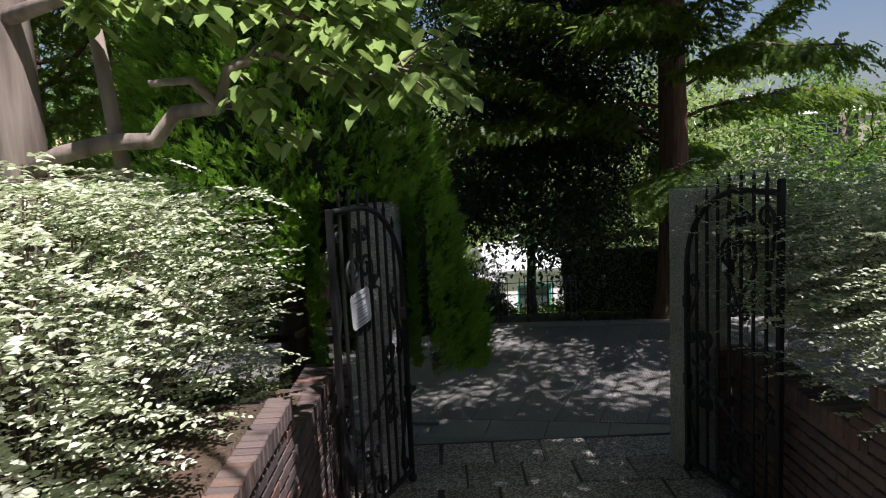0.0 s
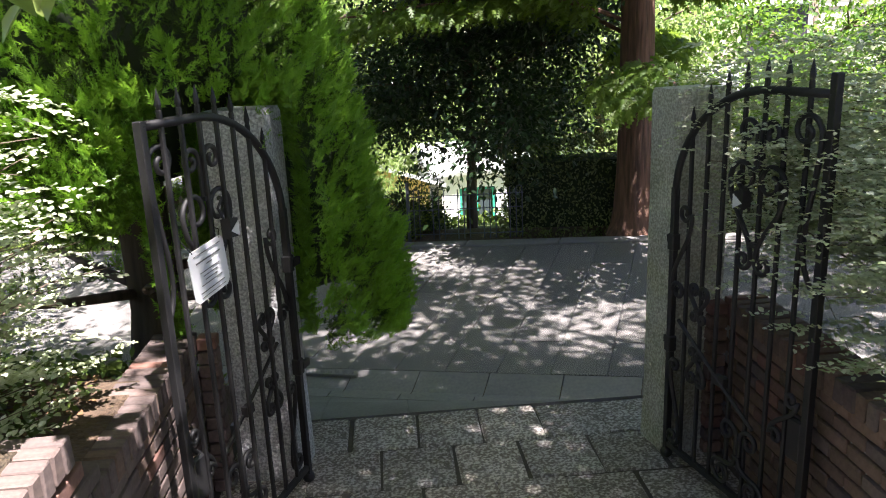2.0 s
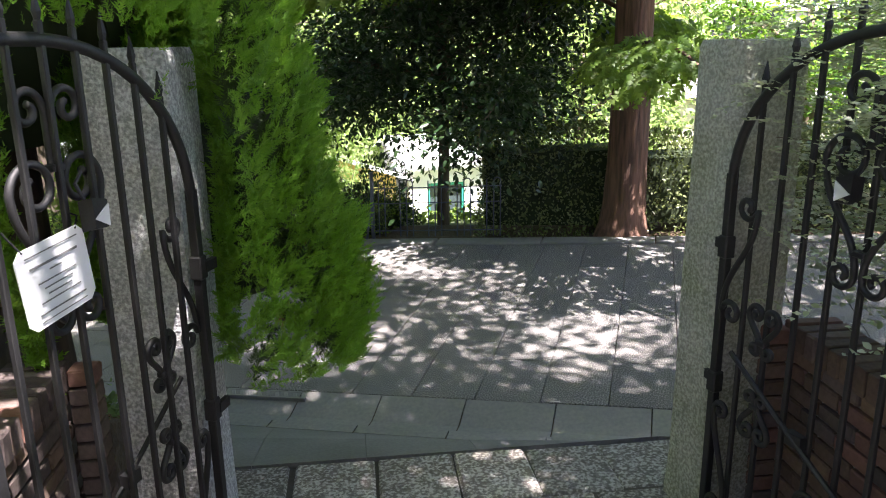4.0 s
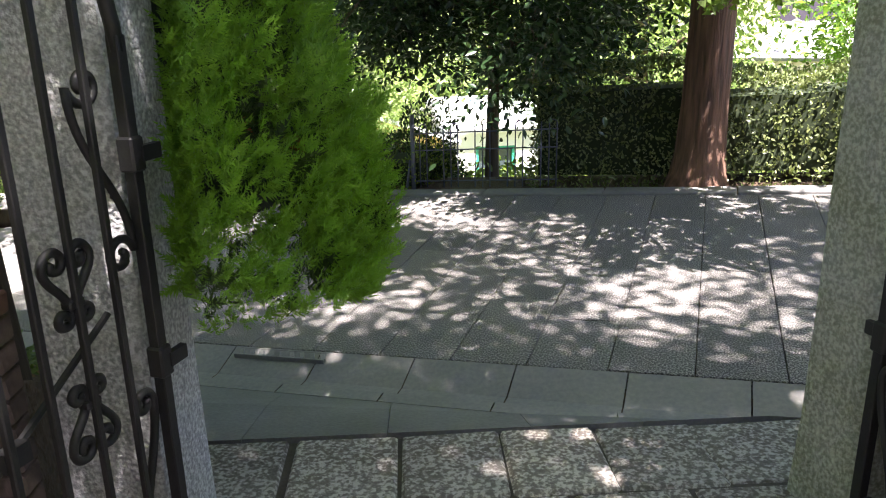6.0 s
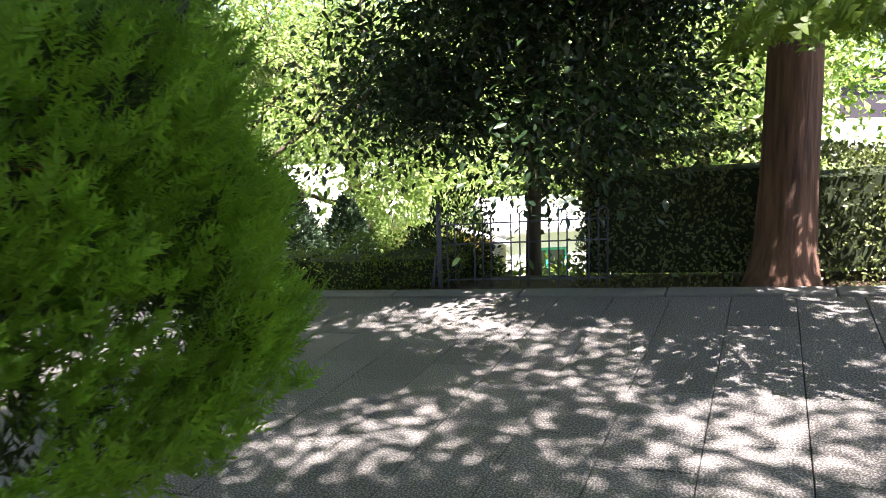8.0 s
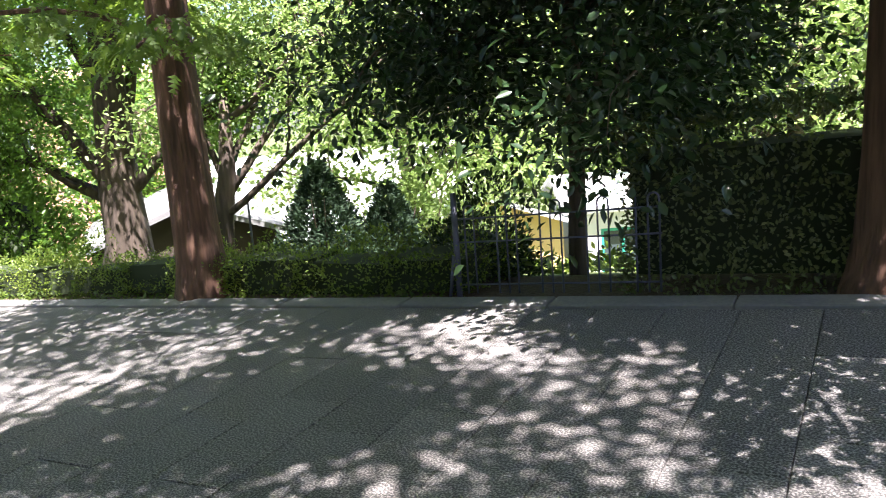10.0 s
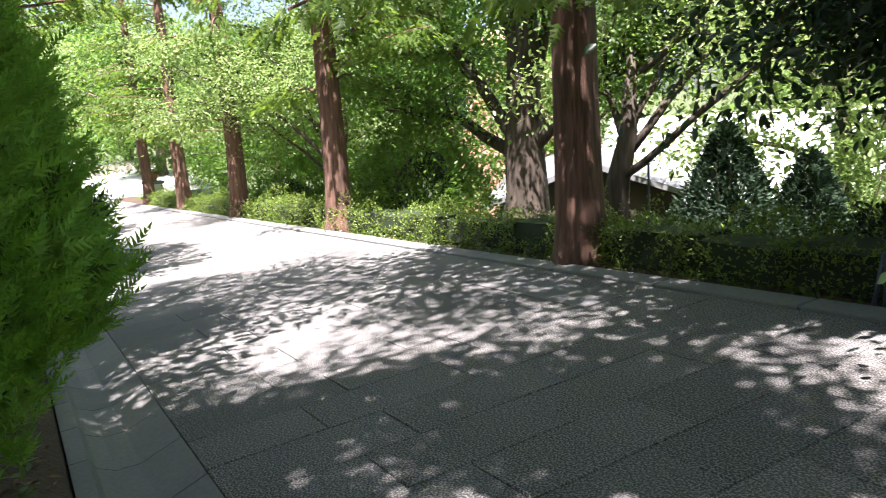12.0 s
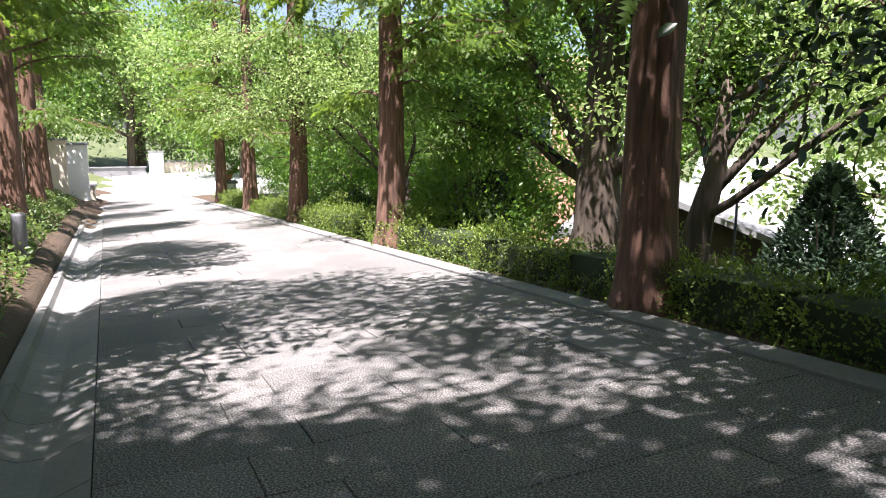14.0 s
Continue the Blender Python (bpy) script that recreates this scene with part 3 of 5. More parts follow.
# ---- gate ----
def build_post(name, corners, top, label, material):
    """A pick-dressed granite gate post, a little uneven, on its four ground corners."""
    rng = np.random.default_rng(len(name))
    cx, cy = sum(c[0] for c in corners) / 4, sum(c[1] for c in corners) / 4
    t = thing(name, (cx, cy, -0.93), label, "gate post", group="granite gate posts")
    bm = bmesh.new()
    rings = []
    zs = [-0.05, 0.03, 0.3, 0.7, 1.1, 1.5, 1.8, top + 0.9, top + 0.93]
    for i, z in enumerate(zs):
        f = 1.05 if z < 0.05 else (0.93 if i == len(zs) - 1 else 1.0 - 0.012 * z)
        ring = []
        for a in range(4):
            p, q = corners[a], corners[(a + 1) % 4]
            for k in range(5):
                g = k / 5
                e = 0.012 if k == 0 else 0
                x, y = p[0] + (q[0] - p[0]) * g - cx, p[1] + (q[1] - p[1]) * g - cy
                r = math.hypot(x, y)
                sc = f * (1 - e / r)
                ring.append(bm.verts.new((x * sc + rng.uniform(-.003, .003), y * sc + rng.uniform(-.003, .003), z)))
        rings.append(ring)
    for r0, r1 in zip(rings, rings[1:]):
        for k in range(20):
            bm.faces.new((r0[k], r0[(k + 1) % 20], r1[(k + 1) % 20], r1[k]))
    bm.faces.new(rings[-1])
    bm.faces.new(rings[0][::-1])
    bmesh.ops.recalc_face_normals(bm, faces=bm.faces)
    part("shaft", bm, material, t)
    return t


POST_L = [(-0.345, 5.42), (-0.295, 5.73), (-0.62, 5.78), (-0.68, 5.46)]
POST_R = [(1.735, 5.37), (2.055, 5.44), (1.985, 5.73), (1.665, 5.64)]
build_post("gate_post", POST_L, 1.15, "rough pale grey granite gate post beside the conifer", POST)
build_post("gate_post", POST_R, 1.15, "rough mossy grey granite gate post beside the variegated shrub", POST_MOSS)


def scroll(cx, cz, r0, r1, a0, turns, n=26):
    """A spiral in the leaf's plane, from radius r0 at angle a0 inwards to r1."""
    out = []
    for i in range(n):
        f = i / (n - 1)
        a = a0 + turns * 2 * math.pi * f
        r = r0 + (r1 - r0) * f ** 0.8
        out.append((cx + r * math.cos(a), 0, cz + r * math.sin(a)))
    return out


def bezier(p0, p1, p2, p3, n=14):
    out = []
    for i in range(n + 1):
        t = i / n
        c = [(1 - t) ** 3 * a + 3 * (1 - t) ** 2 * t * b + 3 * (1 - t) * t * t * c_ + t ** 3 * d for a, b, c_, d in zip(p0, p1, p2, p3)]
        out.append((c[0], 0, c[1]))
    return out


def s_scroll(x0, z0, x1, z1, r, flip=1):
    """A bar that ends in a curl at both ends."""
    a = scroll(x0 + flip * r, z0, r, r * 0.25, math.pi if flip > 0 else 0, -1.15 * flip)[::-1]
    b = scroll(x1 - flip * r, z1, r, r * 0.25, 0 if flip > 0 else math.pi, -1.15 * flip)
    return a + bezier((x0, z0), (x0, z0 + (z1 - z0) * 0.45), (x1, z0 + (z1 - z0) * 0.55), (x1, z1))[1:-1] + b


GW, G_LOW, G_HINGE, G_TOP = 1.0, -0.82, 0.62, 1.18


def arch_z(x):
    f = min(x / 0.66, 1.0)
    return G_HINGE + (G_TOP - G_HINGE) * math.sqrt(max(0.0, 1 - (1 - f) ** 2.0))


def build_leaf(hinge, end, label, sign):
    """One leaf of the gate. Local x runs from the hinge to the free end, z is up."""
    turn = math.degrees(math.atan2(end[1] - hinge[1], end[0] - hinge[0]))
    g = thing("iron_gate_leaf", (hinge[0], hinge[1], 0), label, "gate", group="pair of gate leaves", turn=turn)

    def bar(name, pts, r, sides=6):
        bm = bmesh.new()
        tube(bm, pts, r, sides)
        return part(name, bm, IRON, g, smooth=True)

    def flat(name, x, z0, z1, w=0.022):
        bm = bmesh.new()
        box(bm, (x, 0, (z0 + z1) / 2), (w, w, z1 - z0), bevel=0.003)
        return part(name, bm, IRON, g)

    flat("hinge_stile", 0.0, G_LOW - 0.03, G_HINGE + 0.04, 0.034)
    flat("meeting_stile", GW, G_LOW, G_TOP + (0.08 if not sign else 0.02), 0.036)
    bar("arch_rail", [(x, 0, arch_z(x)) for x in [0.66 * (1 - math.cos(a * math.pi / 28)) for a in range(15)] + [0.8, GW]], 0.019, 8)
    bm = bmesh.new()
    box(bm, (GW / 2, 0, G_LOW + 0.02), (GW, 0.026, 0.034), bevel=0.003)
    part("bottom_rail", bm, IRON, g)
    for i in range(1, 8):
        x = GW * i / 8
        z1 = arch_z(x) + 0.10
        flat("baluster", x, G_LOW + 0.03, z1 - 0.05, 0.019)
        bm = bmesh.new()
        tube(bm, [(x, 0, z1 - 0.05), (x, 0, z1 - 0.03), (x, 0, z1 + 0.03)], [0.009, 0.014, 0.002], 6)
        part("spike", bm, IRON, g)
    r = 0.0118

    def work(name, pts, x=0.0, flip=1):
        bar(name, [(x + flip * p[0], -0.016, p[2]) for p in pts], r)

    def collar(x, z, w=0.05):
        bm = bmesh.new()
        box(bm, (x, -0.014, z), (w, 0.032, 0.022), bevel=0.004)
        part("collar", bm, IRON, g)

    # beside the hinge: a long S above, a hooked bar below
    work("hinge_scroll", s_scroll(0.02, 0.12, 0.17, 0.55, 0.055, 1))
    work("hinge_scroll", scroll(0.07, -0.30, 0.04, 0.012, math.pi, -1.1)[::-1] + bezier((0.03, -0.30), (0.03, -0.45), (0.125, -0.55), (0.125, -0.72))[1:-1] + scroll(0.07, -0.72, 0.055, 0.014, 0, -1.15))
    # two small hearts on the second baluster, the lower one upside down
    for up, z0 in ((1, 0.0), (-1, -0.14)):
        for fl in (1, -1):
            half = scroll(0.036, 0.165, 0.038, 0.01, 0, 1.1)[::-1] + bezier((0.074, 0.165), (0.074, 0.11), (0.008, 0.1), (0.008, 0.03))[1:-1] + scroll(0.034, 0.03, 0.026, 0.008, math.pi, 1.1)
            work("heart_scroll", [(p[0], 0, z0 + up * p[2]) for p in half], 0.25, fl)
        collar(0.25, z0 + up * 0.06)
    # the lyre: lobes that curl inwards, small curls at its foot, hooks above
    for fl in (1, -1):
        work("lyre_scroll", scroll(0.088, 0.79, 0.088, 0.03, 0, 1.2)[::-1] + bezier((0.176, 0.79), (0.176, 0.62), (0.014, 0.58), (0.014, 0.42))[1:-1] + scroll(0.066, 0.42, 0.052, 0.014, math.pi, 1.15), 0.62, fl)
        work("crown_scroll", bezier((0.012, 0.83), (0.012, 0.9), (0.012, 0.95), (0.012, 1.0))[:-1] + scroll(0.076, 1.0, 0.064, 0.016, math.pi, -1.2), 0.62, fl)
        work("lower_scroll", scroll(0.076, -0.46, 0.064, 0.016, math.pi, -1.15)[::-1] + bezier((0.012, -0.46), (0.012, -0.6), (0.012, -0.56), (0.012, -0.58))[1:-1]
             + bezier((0.012, -0.58), (0.012, -0.68), (0.18, -0.6), (0.18, -0.70)) + scroll(0.11, -0.70, 0.07, 0.018, 0, -1.15)[1:], 0.60, fl)
    collar(0.62, 0.5)
    collar(0.62, 0.84)
    collar(0.60, -0.57)
    # along the free end: a tall S and the hook of the lock
    work("stile_scroll", bezier((0.972, 0.40), (0.84, 0.55), (0.968, 0.78), (0.968, 1.03)) + scroll(0.885, 1.03, 0.083, 0.02, 0, 1.2)[1:])
    work("lock_hook", s_scroll(0.80, -0.33, 0.955, -0.12, 0.04, 1))
    for z in (0.37, -0.2):
        bm = bmesh.new()
        box(bm, (0.0, 0, z), (0.05, 0.05, 0.09), bevel=0.006)
        box(bm, (-0.045, 0.02, z), (0.07, 0.02, 0.04))
        part("hinge_block", bm, IRON, g)
    bm = bmesh.new()
    tube(bm, [(0.12, -0.04, -0.02), (0.5, -0.04, -0.24), (0.72, -0.04, -0.36)], 0.010, 6)
    box(bm, (0.47, -0.03, -0.22), (0.07, 0.03, 0.05))
    part("latch_rod", bm, IRON, g)
    bm = bmesh.new()
    box(bm, (GW - 0.06, 0, -0.3), (0.09, 0.03, 0.2), bevel=0.01)
    part("lock_case", bm, IRON, g)
    # bottom pivot
    bm = bmesh.new()
    bmesh.ops.create_icosphere(bm, subdivisions=2, radius=0.035, matrix=Matrix.Translation((0.0, 0, G_LOW - 0.04)))
    part("pivot", bm, IRON, g, smooth=True)
    return g, turn


leaf_l, turn_l = build_leaf((-0.30, 5.38), (-0.655, 4.44), "open black wrought-iron gate leaf with scrolls and spikes", True)
leaf_r, turn_r = build_leaf((1.715, 5.34), (1.945, 4.37), "open black wrought-iron gate leaf half covered by the shrub", False)


def on_leaf(leaf_pose, x, y, z):
    return leaf_pose @ Vector((x, y, z))


def build_sign():
    """A laminated notice tied to the gate; its lines cannot be read."""
    m = pose(-0.30, 5.38, 0, 0, 0, turn_l)
    c = m @ Vector((0.73, 0.035, 0.56))
    t = thing("notice_sign", c, "white laminated notice with cut corners tied to the gate", "sign", turn=turn_l)
    bm = bmesh.new()
    w, h, k = 0.13, 0.112, 0.022
    ring = [(-w + k, h), (w - k, h), (w, h - k), (w, -h + k), (w - k, -h), (-w + k, -h), (-w, -h + k), (-w, h - k)]
    tilt = Matrix.Rotation(radians(6), 4, "Y")
    f0 = [bm.verts.new(tilt @ Vector((a, 0.002, b))) for a, b in ring]
    f1 = [bm.verts.new(tilt @ Vector((a, -0.002, b))) for a, b in ring]
    bm.faces.new(f0)
    bm.faces.new(f1[::-1])
    for i in range(8):
        bm.faces.new((f0[i], f0[(i + 1) % 8], f1[(i + 1) % 8], f1[i]))
    bmesh.ops.recalc_face_normals(bm, faces=bm.faces)
    part("sheet", bm, SIGNWHITE, t)
    for z, wd, th in ((0.088, 0.22, 0.006), (0.055, 0.2, 0.012), (0.034, 0.05, 0.007), (0.008, 0.16, 0.007), (-0.01, 0.12, 0.007), (-0.028, 0.1, 0.007), (-0.046, 0.17, 0.007), (-0.075, 0.2, 0.008), (-0.095, 0.2, 0.005)):
        bm = bmesh.new()
        box(bm, (0, 0.0045, z), (wd * 0.9, 0.001, th * 0.55), m=tilt)
        part("text_line", bm, INK, t)
    for a in (-1, 1):
        bm = bmesh.new()
        tube(bm, [tilt @ Vector((a * 0.1, 0.003, 0.105)), Vector((a * 0.13, -0.02, 0.14)), Vector((a * 0.12, -0.04, 0.15))], 0.003, 5)
        part("tie", bm, IRON, t)


def build_solar_lamp(m, side):
    c = m @ Vector((0.585, side * 0.04, 0.70))
    t = thing("solar_lamp", c, "small black solar lamp clipped on the gate", "lamp", group="gate solar lamps", turn=math.degrees(m.to_euler().z))
    bm = bmesh.new()
    a = [bm.verts.new(p) for p in ((-0.035, 0, 0.03), (0.035, 0, 0.045), (0.03, 0, -0.045), (-0.03, 0, -0.05))]
    b = [bm.verts.new((v.co.x * 0.9, side * 0.045, v.co.z + 0.012)) for v in a]
    bm.faces.new(a)
    bm.faces.new(b[::-1])
    for i in range(4):
        bm.faces.new((a[i], a[(i + 1) % 4], b[(i + 1) % 4], b[i]))
    bmesh.ops.recalc_face_normals(bm, faces=bm.faces)
    part("case", bm, IRON, t)
    bm = bmesh.new()
    v = [bm.verts.new(p) for p in ((-0.03, side * 0.049, 0.03), (0.028, side * 0.049, -0.005), (-0.028, side * 0.049, -0.035))]
    w = [bm.verts.new((p.co.x, side * 0.045, p.co.z)) for p in v]
    bm.faces.new(v)
    bm.faces.new(w[::-1])
    for i in range(3):
        bm.faces.new((v[i], v[(i + 1) % 3], w[(i + 1) % 3], w[i]))
    bmesh.ops.recalc_face_normals(bm, faces=bm.faces)
    part("diffuser", bm, SIGNWHITE, t, "white plastic diffuser")
    bm = bmesh.new()
    tube(bm, [(0, 0, 0.03), (0.01, -side * 0.02, 0.09), (-0.02, -side * 0.02, 0.12)], 0.006, 6)
    part("clip", bm, IRON, t)


build_sign()
build_solar_lamp(pose(-0.30, 5.38, 0, 0, 0, turn_l), 1)
build_solar_lamp(pose(1.715, 5.34, 0, 0, 0, turn_r), -1)

# ---- plants ----
def build_cypress():
    """The big clipped golden conifer behind the gate post: sprays over an uneven cone, cut back round the post."""
    rng = np.random.default_rng(21)
    cx, cy = -1.2, 6.0
    base = ground_z(cx, cy)
    t = thing("golden_conifer", (cx, cy, base), "dense golden-green clipped cypress cone beside the gate", "conifer")
    bm = bmesh.new()
    tube(bm, [(0, 0, -0.1), (0.02, 0, 0.5), (0, 0.02, 1.4), (0, 0, 4.0)], [0.2, 0.155, 0.14, 0.05], 12, 0.06, rng)
    part("trunk", bm, SHADEBARK, t, smooth=True)
    for a, z, ln in ((-0.6, 0.55, 1.0), (0.3, 0.7, 1.1), (2.6, 0.6, 0.9), (4.2, 0.6, 1.0), (-1.3, 0.62, 0.8)):
        bm = bmesh.new()
        tube(bm, [(0, 0, z), (0.5 * ln * math.cos(a), 0.5 * ln * math.sin(a), z + 0.1), (ln * math.cos(a), ln * math.sin(a), z + 0.22)], [0.035, 0.028, 0.012], 7)
        part("limb", bm, BROWNBARK, t, smooth=True)
    z_low = -0.2

    def radius(z):
        f = np.clip((z - z_low) / 6.4, 0, 1)
        return 1.53 * (1 - f) ** 0.85 * np.clip(0.93 + 0.4 * np.clip(z - z_low, 0, 0.2), 0, 1)

    def bump_rng(k):
        return np.random.default_rng(300 + k)

    def layer(n, lo, hi, inset, size, each):
        """Tufts over the cone; each is a fan of sprigs round one rising twig."""
        z = lo + (hi - lo) * rng.uniform(0, 1, n * 2) ** 1.25
        keep = rng.uniform(0, 1, n * 2) < radius(z) / 1.6 + 0.1
        z = z[keep][:n]
        a = rng.uniform(-2.75, 1.25, len(z))
        back = rng.uniform(size=len(z)) < 0.12
        a = np.where(back, rng.uniform(1.25, 3.53, len(z)), a)
        O = np.stack([np.cos(a), np.sin(a), np.zeros_like(a)], 1)
        P = O * radius(z)[:, None]
        P[:, 2] = z
        rr = 1 + lumps(bump_rng(1), P, 0.025, 2.4) + lumps(bump_rng(2), P, 0.04, 9.0) + rng.normal(0, 0.018, len(z)) - inset
        P[:, :2] *= rr[:, None]
        T = unit(O * 0.62 + np.array([0, 0, 0.66]) + rng.normal(0, 0.2, P.shape))
        S = unit(np.cross(T, unit(rng.normal(size=P.shape) + O * 0.6)))
        u_ = rng.uniform(0, 1, (len(P), each, 1))
        w = rng.choice([-1.0, 1.0], (len(P), each, 1)) * (1 - 0.75 * u_)
        big = rng.uniform(0.7, 1.3, (len(P), 1, 1))
        Q = P[:, None] + (T[:, None] * (u_ - 0.75) * 1.9 + S[:, None] * w * 0.26) * size * big + rng.normal(0, size * 0.10, (len(P), each, 3))
        D = (T[:, None] * (0.7 + 0.5 * u_) + S[:, None] * w * 0.8 + rng.normal(0, 0.16, Q.shape)).reshape(-1, 3)
        Nn = (np.cross(S, T)[:, None] + rng.normal(0, 0.35, Q.shape)).reshape(-1, 3)
        length = (size * big * rng.uniform(0.6, 1.1, (len(P), each, 1))).reshape(-1)
        Q = Q.reshape(-1, 3)
        aa = np.arctan2(Q[:, 1], Q[:, 0])
        W = Q + np.array([cx, cy, 0])
        cut = (W[:, 0] > -0.80) & (W[:, 0] < -0.27) & (W[:, 1] < 5.84) & (W[:, 2] < 0.98)
        cut |= (W[:, 0] > -0.9) & (W[:, 1] < 5.15) & (W[:, 2] < 1.22)
        cut |= (W[:, 0] > -0.3) & (W[:, 0] < -0.12) & (W[:, 1] < 5.45) & (W[:, 2] < 1.1)
        if inset:
            cut |= (W[:, 0] > -1.0) & (W[:, 0] < -0.2) & (W[:, 1] < 5.8) & (W[:, 2] < 1.3)
        cut |= (W[:, 1] < 4.75) & (W[:, 2] < 0.75)
        cut |= (W[:, 0] < -0.95) & (W[:, 1] < 6.3) & (W[:, 2] < 0.62 + 0.1 * np.sin(6 * W[:, 0]))
        hem = -0.05 - 0.14 * np.clip((aa + 0.5) / 0.6, 0, 1) + 0.03 * np.sin(9 * aa)
        cut |= W[:, 2] < hem
        keep = ~cut
        Q, D, Nn, length = Q[keep], D[keep], Nn[keep], length[keep]
        Q[:, 2] -= base
        return Q, D, Nn, length

    # The inner layer takes the darkened green as painted shade between the tufts.
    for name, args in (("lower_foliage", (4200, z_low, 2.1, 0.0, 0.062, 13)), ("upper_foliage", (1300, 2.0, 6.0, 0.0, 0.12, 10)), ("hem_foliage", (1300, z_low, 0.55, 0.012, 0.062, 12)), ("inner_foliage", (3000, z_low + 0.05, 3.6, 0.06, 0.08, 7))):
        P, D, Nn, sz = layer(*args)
        data_ob(name, scatter(name, P, D, Nn, sz, SPRAY), CYPRESS_SHADE if name == "inner_foliage" else CYPRESS, t)
    # the cut edge beside the post, closed with sprays that face the gate
    n = 24000
    Q = np.stack([rng.uniform(-2.1, -0.2, n), np.full(n, 5.88), rng.uniform(-0.06, 1.32, n)], 1)
    Q[:, 1] = np.where(Q[:, 0] < -0.86, 5.3, np.where(Q[:, 0] > -0.27, 5.6, 5.88))
    Q[:, 1] += 0.10 * np.sin(Q[:, 0] * 5 + Q[:, 2] * 4) + rng.normal(0, 0.03, n)
    R = np.hypot(Q[:, 0] - cx, Q[:, 1] - cy)
    Q = Q[(R < radius(Q[:, 2]) * 0.97) & ((Q[:, 0] > -0.95) | (Q[:, 2] > 0.62 + 0.1 * np.sin(6 * Q[:, 0])))]
    D = np.array([0.1, -0.6, 0.55]) + rng.normal(0, 0.4, Q.shape)
    data_ob("clipped_face", scatter("clipped_face", Q - np.array([cx, cy, base]), D, np.array([0, -1, 0.3]) + rng.normal(0, 0.4, Q.shape), 0.075 * rng.uniform(0.6, 1.3, len(Q)), SPRAY), CYPRESS, t)
    # added solid core, its colour painted as deep shade, that stops the light
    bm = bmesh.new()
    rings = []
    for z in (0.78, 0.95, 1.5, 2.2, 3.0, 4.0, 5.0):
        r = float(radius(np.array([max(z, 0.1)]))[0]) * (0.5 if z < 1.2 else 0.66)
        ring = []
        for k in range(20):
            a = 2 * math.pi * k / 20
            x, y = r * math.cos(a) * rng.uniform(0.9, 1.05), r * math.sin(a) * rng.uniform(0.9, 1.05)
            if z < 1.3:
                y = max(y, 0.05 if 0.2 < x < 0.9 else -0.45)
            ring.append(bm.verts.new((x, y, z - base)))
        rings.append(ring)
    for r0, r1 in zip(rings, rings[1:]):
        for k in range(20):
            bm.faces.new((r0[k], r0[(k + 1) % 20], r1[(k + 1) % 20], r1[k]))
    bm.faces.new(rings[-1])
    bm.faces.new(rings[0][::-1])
    part("shade_core", bm, SHADE_CORE, t)
    # A second added solid with the same painted shade, behind the low sprays.
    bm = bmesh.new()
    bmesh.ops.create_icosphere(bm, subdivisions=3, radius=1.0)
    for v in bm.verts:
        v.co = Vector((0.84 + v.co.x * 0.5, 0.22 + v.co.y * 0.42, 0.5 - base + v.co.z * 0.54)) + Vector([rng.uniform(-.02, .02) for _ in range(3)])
    part("shade_skirt", bm, SHADE_CORE, t)
    # a few withered sprays
    for c in ((0.33, -0.22, 0.12), (0.6, -0.1, 0.62), (0.2, -0.3, 0.75)):
        P = np.array([cx + 1.02 + c[0] * 0.4, 5.80 + c[1] * 0.2, c[2] * 0.5 + 0.0]) + rng.normal(0, 0.02, (14, 3)) - np.array([cx, cy, base])
        data_ob("withered_spray", scatter("withered_spray", P, np.array([0.1, -0.8, -0.3]) + rng.normal(0, 0.4, (14, 3)), rng.normal(size=(14, 3)), 0.06, SPRAY), RUSTLEAF, t)


def hedge_leaves(rng, n, L, W, H, size, jitter=0.05, faces=("front", "back", "top", "ends")):
    """Leaves over a clipped block, L along x, W along y, H up, a little uneven; more of them near its skin."""
    area = {"front": L * H, "back": L * H * 0.5, "top": L * W, "ends": 2 * W * H}
    tot = sum(area[f] for f in faces)
    Ps, Ns = [], []
    for f in faces:
        k = int(n * area[f] / tot)
        a, b = rng.uniform(-0.5, 0.5, k), rng.uniform(0, 1, k)
        if f in ("front", "back"):
            sg = -1 if f == "front" else 1
            P = np.stack([a * L, np.full(k, sg * W / 2), (b * 1.12 - 0.12) * H], 1)
            Nn = np.tile([0, sg, 0.2], (k, 1))
        elif f == "top":
            P = np.stack([a * L, (b - 0.5) * W, np.full(k, H)], 1)
            Nn = np.tile([0, 0, 1.0], (k, 1))
        else:
            sg = np.where(rng.uniform(size=k) < 0.5, -1, 1)
            P = np.stack([sg * L / 2, a * W, b * H], 1)
            Nn = np.stack([sg, np.zeros(k), np.full(k, 0.2)], 1)
        Ps.append(P)
        Ns.append(Nn)
    P, Nn = np.concatenate(Ps), np.concatenate(Ns).astype(float)
    off = lumps(rng, P, jitter, 3.5) + lumps(rng, P, jitter * 0.6, 9.0) - np.abs(rng.normal(0, 0.05, len(P)))
    P = P + unit(Nn) * off[:, None]
    D = np.array([0, 0, 0.4]) + Nn * 0.5 + rng.normal(0, 0.7, P.shape)
    Nn = Nn + np.array([0, 0, 0.4]) + rng.normal(0, 0.5, P.shape)
    return P, D, Nn, size * rng.uniform(0.6, 1.3, len(P))


